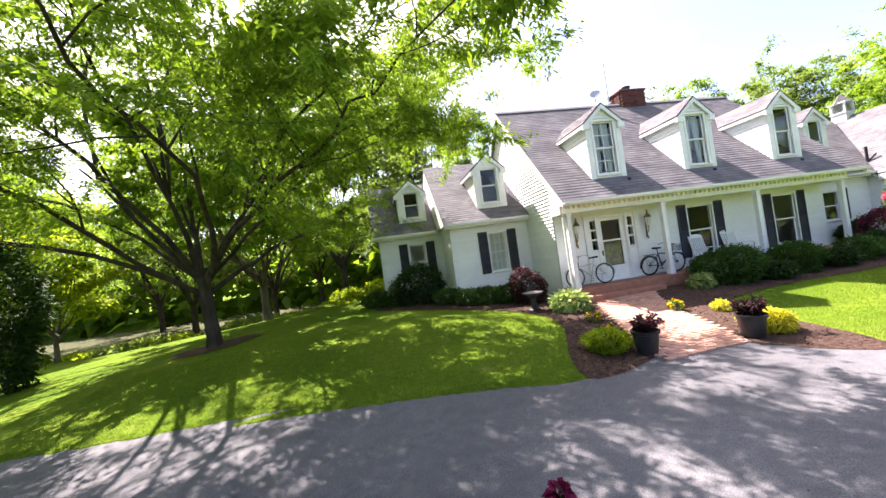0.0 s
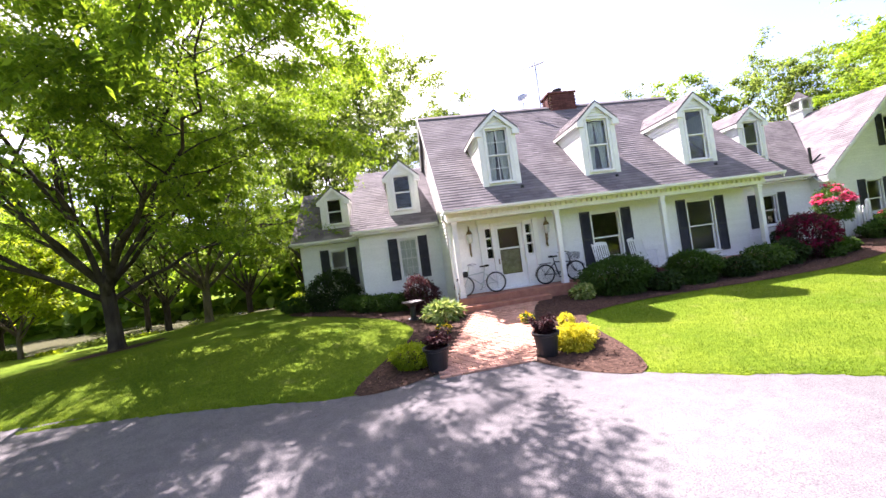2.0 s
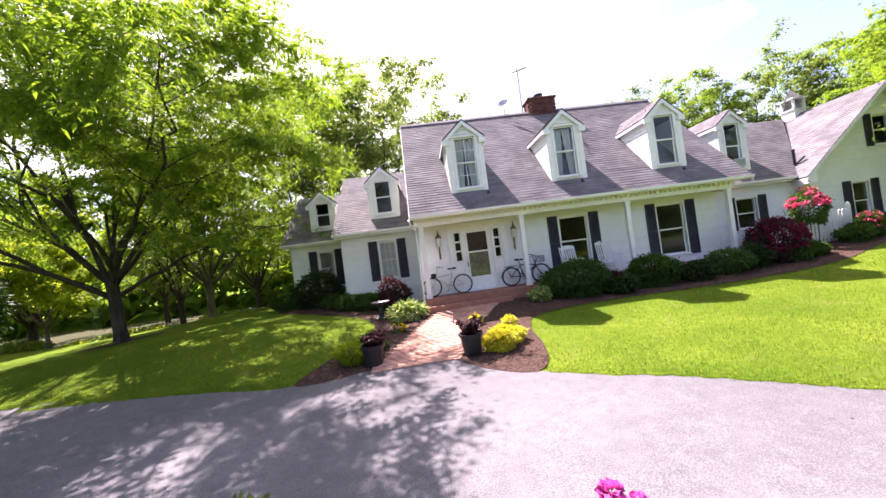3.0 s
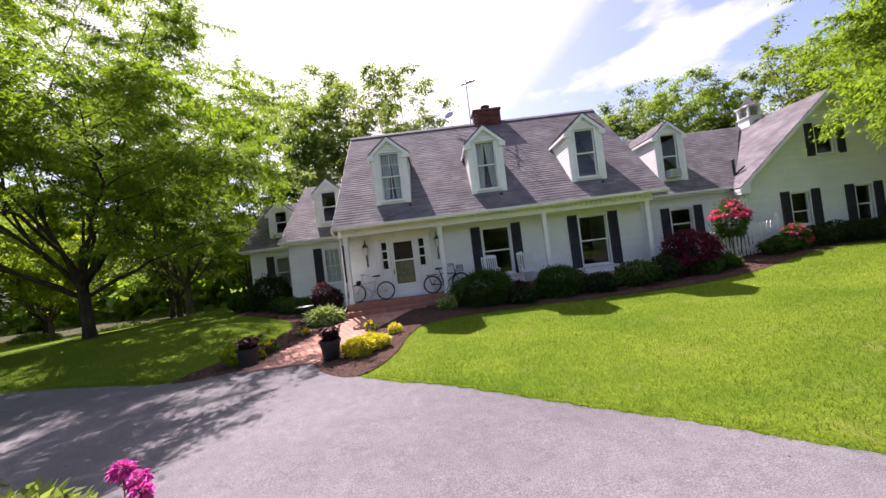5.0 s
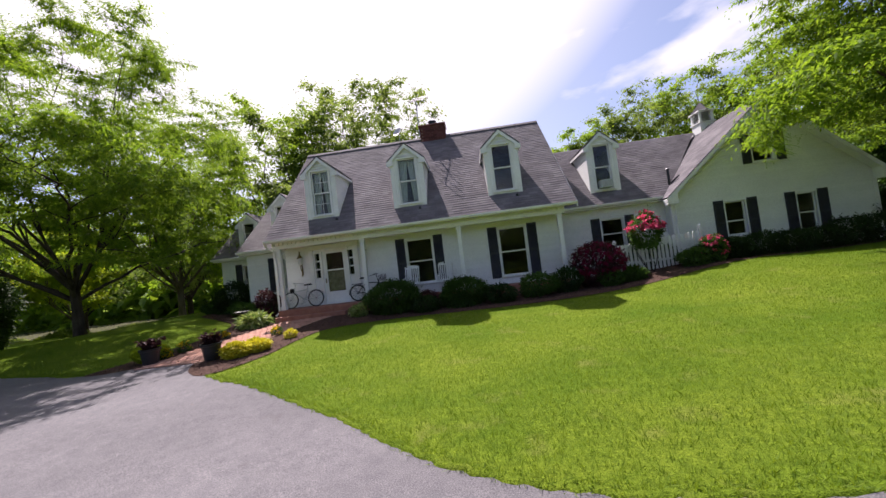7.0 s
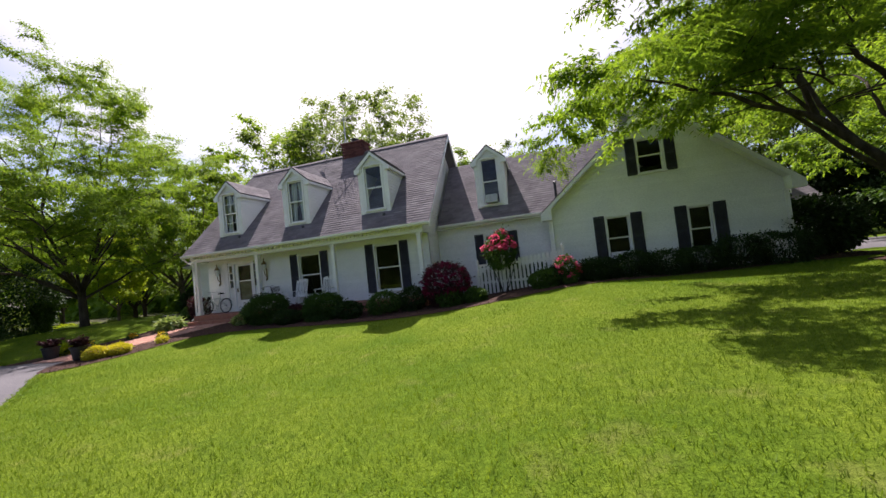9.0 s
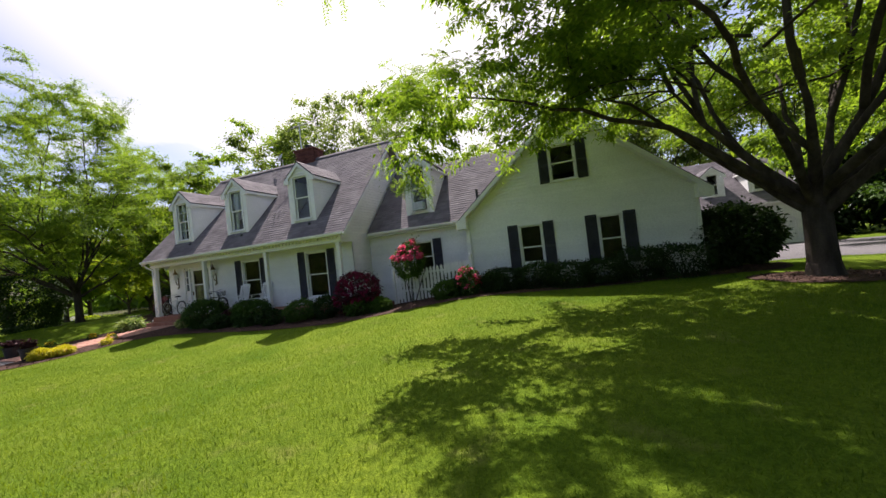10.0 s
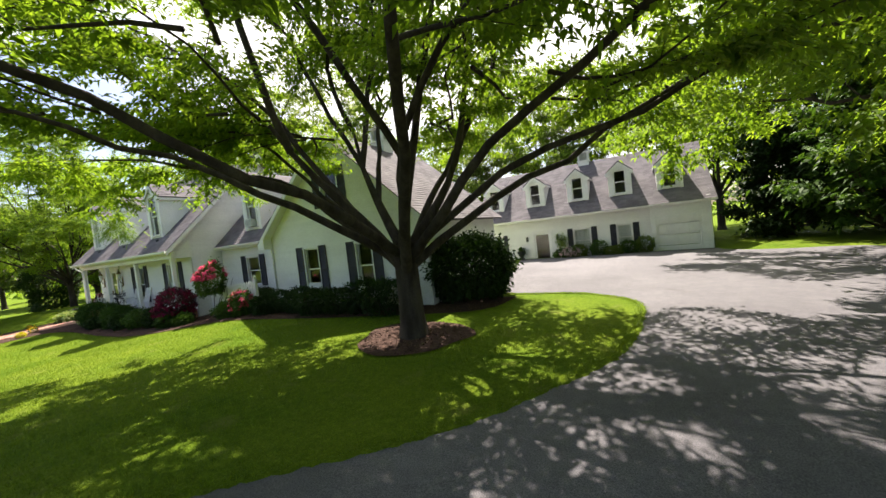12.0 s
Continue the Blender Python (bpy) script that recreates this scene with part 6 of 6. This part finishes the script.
        for s in (-0.06, 0, 0.06):
            tube(bm, [(-0.30, s, 0.70), (-0.74, s, 0.70)], 0.006, 4)
        tube(bm, [(-0.70, -0.06, 0.70), (-0.56, -0.06, 0.36)], 0.006, 4)
        tube(bm, [(-0.70, 0.06, 0.70), (-0.56, 0.06, 0.36)], 0.006, 4)
        part("rack", bm, M_METAL_BLACK, b)
    else:
        bm = bmesh.new()
        lathe(bm, (0.45, 0, 0.62), [(0.07, 0), (0.10, 0.08), (0.09, 0.17), (0.04, 0.19)], 10)
        part("lamp_bag", bm, M_RUBBER, b, "black bag under the bars")
    b.matrix_basis = pose(x, y, z, 5, 0, yaw)
    return b


bicycle(6.72, 26.1, FLOOR + 0.003, 180, M_METAL_WHITE, M_RUBBER, "pale white bicycle leaning by the front door")
bicycle(9.55, 26.2, FLOOR + 0.003, 0, M_METAL_BLACK, M_RUBBER, "black bicycle with basket leaning behind a porch post", basket=True, metal=M_METAL_BLACK)


def rocking_chair(x, y, yaw):
    """A slat-backed porch rocker."""
    c = empty("rocking_chair", (0, 0, 0), "white painted wooden rocking chair with slatted back", "chair", "porch rockers")
    bm = bmesh.new()
    for k in range(6):
        yy = -0.24 + k * 0.085
        bx(bm, -0.27, 0.27, yy, yy + 0.07, 0.40, 0.425, bevel=0.006)
    part("seat", bm, M_TRIM, c)
    for k in range(6):
        bm = bmesh.new()
        xx = -0.20 + k * 0.08
        poly_prism(bm, [(xx - 0.022, 0.27, 0.46), (xx + 0.022, 0.27, 0.46), (xx + 0.022, 0.42, 1.06), (xx - 0.022, 0.42, 1.06)], (0, 0.016, 0))
        part("slat", bm, M_TRIM, c)
    bm = bmesh.new()
    poly_prism(bm, [(-0.28, 0.42, 1.04), (0.28, 0.42, 1.04), (0.26, 0.445, 1.14), (0.1, 0.452, 1.17), (-0.1, 0.452, 1.17), (-0.26, 0.445, 1.14)], (0, 0.025, 0))
    part("back_rail", bm, M_TRIM, c)
    bm = bmesh.new()
    bx(bm, -0.28, 0.28, 0.265, 0.29, 0.43, 0.49)
    part("lower_rail", bm, M_TRIM, c)
    for s in (-1, 1):
        bm = bmesh.new()
        tube(bm, [(s * 0.27, -0.24, 0.06), (s * 0.27, -0.24, 0.66)], 0.022, 8)
        tube(bm, [(s * 0.27, 0.24, 0.06), (s * 0.27, 0.27, 0.45), (s * 0.27, 0.45, 1.12)], 0.022, 8)
        part("leg", bm, M_TRIM, c)
        bm = bmesh.new()
        bx(bm, s * 0.27 - 0.04, s * 0.27 + 0.04, -0.30, 0.30, 0.655, 0.68, bevel=0.008)
        part("armrest", bm, M_TRIM, c)
        bm = bmesh.new()
        arc = [(s * 0.27, -0.42 + 0.098 * k, 0.022 + 0.11 * ((k - 4.4) / 5) ** 2) for k in range(11)]
        tube(bm, arc, 0.022, 6)
        part("rocker", bm, M_TRIM, c)
    c.matrix_basis = pose(x, y, FLOOR, 0, 0, yaw)
    return c


rocking_chair(11.25, 26.05, 0)
rocking_chair(12.62, 26.05, 0)

# aerial and dish on the roof
aerial = empty("aerial", (11.75, 30.6, 8.3), "tall thin television aerial beside the chimney", "aerial")
bm = bmesh.new()
tube(bm, [(11.75, 30.6, 8.1), (11.75, 30.6, 11.2)], 0.03, 6)
part("mast", bm, M_METAL_GREY, aerial)
bm = bmesh.new()
tube(bm, [(11.45, 30.2, 10.8), (12.35, 31.4, 11.5)], 0.022, 5)
for k in range(9):
    f = k / 8
    c = Vector((11.45, 30.2, 10.8)).lerp(Vector((12.35, 31.4, 11.5)), f)
    w = 0.55 - 0.35 * f
    tube(bm, [c + Vector((-0.8 * w, 0.6 * w, 0)), c + Vector((0.8 * w, -0.6 * w, 0))], 0.012, 4)
part("boom", bm, M_METAL_GREY, aerial)
dish = empty("satellite_dish", (10.7, 30.15, 8.7), "small grey satellite dish on the ridge", "dish")
bm = bmesh.new()
lathe(bm, (0, 0, 0), [(0.02, 0.0), (0.14, 0.02), (0.25, 0.07), (0.26, 0.08), (0.02, 0.012)], 18)
bm.transform(pose(10.7, 30.05, 9.2, 62, 0, -25))
part("bowl", bm, M_METAL_GREY, dish)
bm = bmesh.new()
tube(bm, [(10.72, 30.15, 8.6), (10.72, 30.13, 9.15)], 0.02, 6)
tube(bm, [(10.72, 30.05, 9.05), (10.80, 29.8, 9.3)], 0.008, 5)
part("mast", bm, M_METAL_GREY, dish)

# bird bath by the porch
urn = empty("bird_bath", (4.4, 25.6, gz(4.4, 25.6)), "dark stone bird bath in the mulch bed", "bird bath")
bm = bmesh.new()
lathe(bm, (4.4, 25.6, gz(4.4, 25.6)), [(0.20, 0), (0.20, 0.05), (0.09, 0.10), (0.08, 0.40), (0.12, 0.46)], 16)
part("pedestal", bm, M_POT, urn)
bm = bmesh.new()
lathe(bm, (4.4, 25.6, gz(4.4, 25.6) + 0.46), [(0.12, 0), (0.30, 0.08), (0.32, 0.11), (0.28, 0.10), (0.10, 0.04)], 20)
part("bowl", bm, M_POT, urn)

# flower bed on the near side of the drive
NEAR_BED = [(9.28, 14.05), (8.68, 14.82), (7.88, 15.52), (6.98, 16.02), (6.18, 16.27), (5.08, 16.67), (3.98, 17.02), (2.5, 17.32), (0.6, 17.5), (-0.4, 17.0), (0.4, 16.4), (3.2, 16.0), (5.4, 15.2), (7.2, 14.3), (8.5, 13.4), (9.2, 13.4)]
sheet("bed", NEAR_BED, 0.03, M_MULCH, 0.45, "mulched flower bed along the drive", "flower bed")


def peony(x, y, r, h, seed, blooms, petal, label):
    s = shrub("peony", x, y, r, r * 0.7, h, 2400, 0.17, 0.06, M_LEAF_WOOD, label, "flower", seed, group="peonies", stem=True, lumps=7)
    rng = np.random.default_rng(seed + 9)
    for bxp, byp, bz in blooms:
        n = 90
        d = unit_rows(rng.normal(size=(n, 3)))
        pos = np.array([bxp, byp, bz]) + d * 0.035
        frond_mesh("blossom", pos, d + rng.normal(size=(n, 3)) * 0.3, 0.06, 0.055, petal, s, "", seed=seed + 3)
        bm = bmesh.new()
        tube(bm, [(x + (bxp - x) * 0.4, y + (byp - y) * 0.4, gz(x, y)), (bxp, byp, bz - 0.3), (bxp, byp, bz)], 0.007, 5)
        part("flower_stalk", bm, M_LEAF_SHRUB, s)


peony(6.2, 15.6, 0.58, 0.62, 71, [(6.85, 15.9, 1.10), (6.98, 15.88, 1.02), (7.05, 15.82, 0.95)], M_PETAL_PINK, "leafy peony with magenta blooms by the drive")
peony(4.4, 16.35, 0.5, 0.55, 74, [], M_PETAL_PINK, "leafy peony not in bloom")
peony(0.75, 17.2, 0.36, 0.45, 75, [(0.95, 17.3, 1.36), (0.9, 17.28, 1.28)], M_PETAL_RED, "low leafy peony with crimson blooms at the edge of the drive")
peony(2.75, 16.8, 0.40, 0.45, 76, [], M_PETAL_PINK, "low leafy peony at the edge of the drive")
for k, (sx, sy) in enumerate([(7.15, 15.7), (7.5, 15.4), (7.55, 15.25), (6.9, 15.45), (7.9, 14.95)]):
    shrub("yellow_flower", sx, sy, 0.13, 0.13, 0.2, 160, 0.08, 0.03, M_LEAF_SHRUB, "small clump of yellow flowers in mulch", "flower", 360 + k, flowers=(M_PETAL_YELLOW, 7, 0.06), stem=False, group="yellow flowers")
# planter and wall basket by the garage door
planter = empty("planter", (28.7, 39.7, gz(28.7, 39.7)), "black urn planter beside the garage door", "planter")
bm = bmesh.new()
lathe(bm, (28.7, 39.7, gz(28.7, 39.7)), [(0.16, 0), (0.18, 0.06), (0.10, 0.14), (0.24, 0.40), (0.28, 0.52), (0.24, 0.53), (0.2, 0.48)], 16)
part("urn", bm, M_POT, planter)
rngp = np.random.default_rng(88)
dv = unit_rows(rngp.normal(size=(260, 3)) + np.array([0, 0, 0.8]))
frond_mesh("foliage", np.array([28.7, 39.7, gz(28.7, 39.7) + 0.5]) + dv * rngp.uniform(0.02, 0.22, (260, 1)), dv, 0.16, 0.06, M_LEAF_SHRUB, planter, seed=88)
basket = empty("wall_basket", (31.15, 39.98, 2.15), "hanging wall basket with trailing grey-green plant", "basket")
bm = bmesh.new()
lathe(bm, (31.15, 39.92, 2.02), [(0.05, 0), (0.15, 0.08), (0.17, 0.18), (0.15, 0.18)], 12)
part("bowl", bm, M_METAL_BLACK, basket)
dv = unit_rows(rngp.normal(size=(420, 3)) + np.array([0, -0.3, -0.1]))
frond_mesh("foliage", np.array([31.15, 39.88, 2.15]) + dv * rngp.uniform(0.05, 0.34, (420, 1)) * np.array([1, 0.5, 1.4]), dv + np.array([0, 0, -0.5]), 0.13, 0.05, M_LEAF_HOSTA, basket, seed=89)
shrub("flower_clump", 31.6, 39.4, 0.5, 0.35, 0.62, 800, 0.10, 0.05, M_LEAF_SHRUB, "low clump of pale pink flowers by the garage", "flower", 380, flowers=(M_PETAL_PALE, 40, 0.12))
# plants along the garage
for k, gx in enumerate((31.1, 32.1, 33.1, 33.9, 34.7, 35.4)):
    shrub("low_shrub", gx, 39.65, 0.5, 0.32, 0.5 + 0.16 * (k % 3), 900, 0.13, 0.06, M_LEAF_WOOD if k % 2 else M_LEAF_SHRUB, "low green plant along the garage wall", "plant", 370 + k, group="garage plants")


# grass blades where the camera passes nearest
def grass():
    rng = np.random.default_rng(3)
    n = 420000
    x = rng.uniform(-7, 37, n)
    y = 14.2 + rng.uniform(0, 1, n) ** 1.4 * 11.5
    dv = inside(x, y, DRIVE)
    bl = inside(x, y, BED_LEFT + [(5.9, 28.8), (6.3, 25.3)] + list(reversed(WALK_L)))
    br = inside(x, y, BED_RIGHT + [(29.6, 27.4), (8.9, 25.6)] + list(reversed(WALK_R)))
    wk = inside(x, y, WALK_L + list(reversed(WALK_R)))
    ringm = (np.hypot(x + 5.7, y - 27.9) < 1.2) | (np.hypot(x - 30.86, y - 24.45) < 1.15)
    nb = (y < 17.9) & (x < 9.5)
    keep = ~(nb | dv | bl | br | wk | ringm)
    x, y = x[keep], y[keep]
    n = len(x)
    z = ground_z(x, y)
    a = rng.uniform(0, 6.283, n)
    h = rng.uniform(0.025, 0.06, n)
    w = rng.uniform(0.003, 0.006, n)
    bendx, bendy = rng.normal(size=n) * 0.025, rng.normal(size=n) * 0.025
    p0 = np.stack([x - w * np.cos(a), y - w * np.sin(a), z - 0.01], -1)
    p1 = np.stack([x + w * np.cos(a), y + w * np.sin(a), z - 0.01], -1)
    p2 = np.stack([x + bendx, y + bendy, z + h], -1)
    v = np.stack([p0, p1, p2], 1).reshape(-1, 3)
    f = np.arange(3 * n).reshape(-1, 3)
    tagged(raw("grass", v, f, M_BLADE), "short mown grass blades", "grass", kind="stuff")


grass()


def turf_edge():
    """The lawn's lip along the drive: a lumpy raised strip, with longer grass leaning over it."""
    rng = np.random.default_rng(8)
    pts = np.array(curve_through(DRIVE_NORTH[::2], 0.09))
    pts = pts[(pts[:, 0] > -9) & (pts[:, 1] < 31)]
    t = np.gradient(pts, axis=0)
    t /= np.maximum(np.linalg.norm(t, axis=1, keepdims=True), 1e-6)
    nrm = np.stack([-t[:, 1], t[:, 0]], -1)
    keep = ~((pts[:, 0] > 3.1) & (pts[:, 0] < 7.75))
    rows = []
    wob = rng.normal(size=len(pts)) * 0.018
    for off, h in ((-0.035, 0.0), (-0.02, 0.02), (0.02, 0.032), (0.06, 0.02), (0.10, -0.02)):
        p = pts + nrm * (off + wob * (1 if off < 0.1 else 0.3))[:, None]
        rows.append(np.column_stack([p, ground_z(p[:, 0], p[:, 1]) + h + rng.normal(size=len(p)) * 0.006]))
    v = np.stack(rows, 1).reshape(-1, 3)
    i = np.arange(len(pts) - 1)[keep[:-1] & keep[1:]] * 5
    f = np.concatenate([np.stack([i + k, i + 5 + k, i + 6 + k, i + 1 + k], -1) for k in range(4)])
    tagged(raw("turf_edge", v, f, M_LAWN, smooth=True), "ragged grass lip of the lawn along the drive", "lawn edge", kind="structure")
    n = 16000
    k = rng.choice(np.flatnonzero(keep), n)
    p = pts[k] + nrm[k] * rng.uniform(-0.03, 0.16, n)[:, None] + rng.normal(size=(n, 2)) * 0.03
    z = ground_z(p[:, 0], p[:, 1]) + 0.02
    a = rng.uniform(0, 6.283, n)
    h, w = rng.uniform(0.02, 0.055, n), rng.uniform(0.003, 0.006, n)
    lean_xy = -nrm[k] * rng.uniform(0, 0.05, n)[:, None] + rng.normal(size=(n, 2)) * 0.03
    p0 = np.stack([p[:, 0] - w * np.cos(a), p[:, 1] - w * np.sin(a), z], -1)
    p1 = np.stack([p[:, 0] + w * np.cos(a), p[:, 1] + w * np.sin(a), z], -1)
    p2 = np.column_stack([p + lean_xy, z + h])
    tagged(raw("edge_grass", np.stack([p0, p1, p2], 1).reshape(-1, 3), np.arange(3 * n).reshape(-1, 3), M_BLADE), "longer grass blades along the drive's edge", "grass", kind="stuff")


def scatter(name, n, area, size, material, label, category, seed, lift=0.025, spread=0.35):
    """Loose flat bits lying on the ground inside an outline."""
    rng = np.random.default_rng(seed)
    q = np.array(area)
    x = rng.uniform(q[:, 0].min(), q[:, 0].max(), n)
    y = rng.uniform(q[:, 1].min(), q[:, 1].max(), n)
    k = inside(x, y, area)
    x, y = x[k], y[k]
    pos = np.stack([x, y, ground_z(x, y) + lift], -1)
    d = rng.normal(size=(len(x), 3)) * np.array([1, 1, spread])
    tagged(frond_mesh(name, pos, d, size, size * 0.5, material, seed=seed, droop=0.1, tilt=0.5), label, category, kind="stuff")


turf_edge()
scatter("mulch_chips", 9000, NEAR_BED, 0.055, M_CHIP, "loose bark chips on the flower bed", "mulch", 91)
scatter("mulch_chips", 16000, BED_LEFT + list(reversed(WALK_L)), 0.055, M_CHIP, "loose bark chips beside the walk", "mulch", 92)
scatter("mulch_chips", 30000, BED_RIGHT + [(29.6, 27.4), (8.9, 25.6)] + list(reversed(WALK_R)), 0.055, M_CHIP, "loose bark chips before the porch", "mulch", 93)
scatter("mulch_chips", 1600, [(30.86 + 1.2 * math.cos(a), 24.45 + 1.1 * math.sin(a)) for a in np.linspace(0, 5.5, 8)], 0.06, M_CHIP, "loose bark chips round the tree", "mulch", 94, lift=0.035)
scatter("leaf_litter", 550, [(9.4, 14.1), (10.3, 14.4), (9.2, 15.6), (7.4, 16.8), (5.3, 17.6), (3, 18.0), (0.5, 18.1), (0.5, 17.55), (2.5, 17.35), (5.1, 16.7), (7.0, 16.05), (8.75, 14.85)], 0.032, M_CHIP, "scattered leaf litter on the asphalt by the bed", "litter", 95, lift=0.018)
scatter("leaf_litter", 170, [(-6, 19), (3, 19), (8, 17.5), (12, 14), (16, 12.6), (15, 14.5), (11, 17), (6, 20), (-6, 21.3)], 0.03, M_CHIP, "a few fallen leaves on the driveway", "litter", 96, lift=0.018)
lay_bricks()
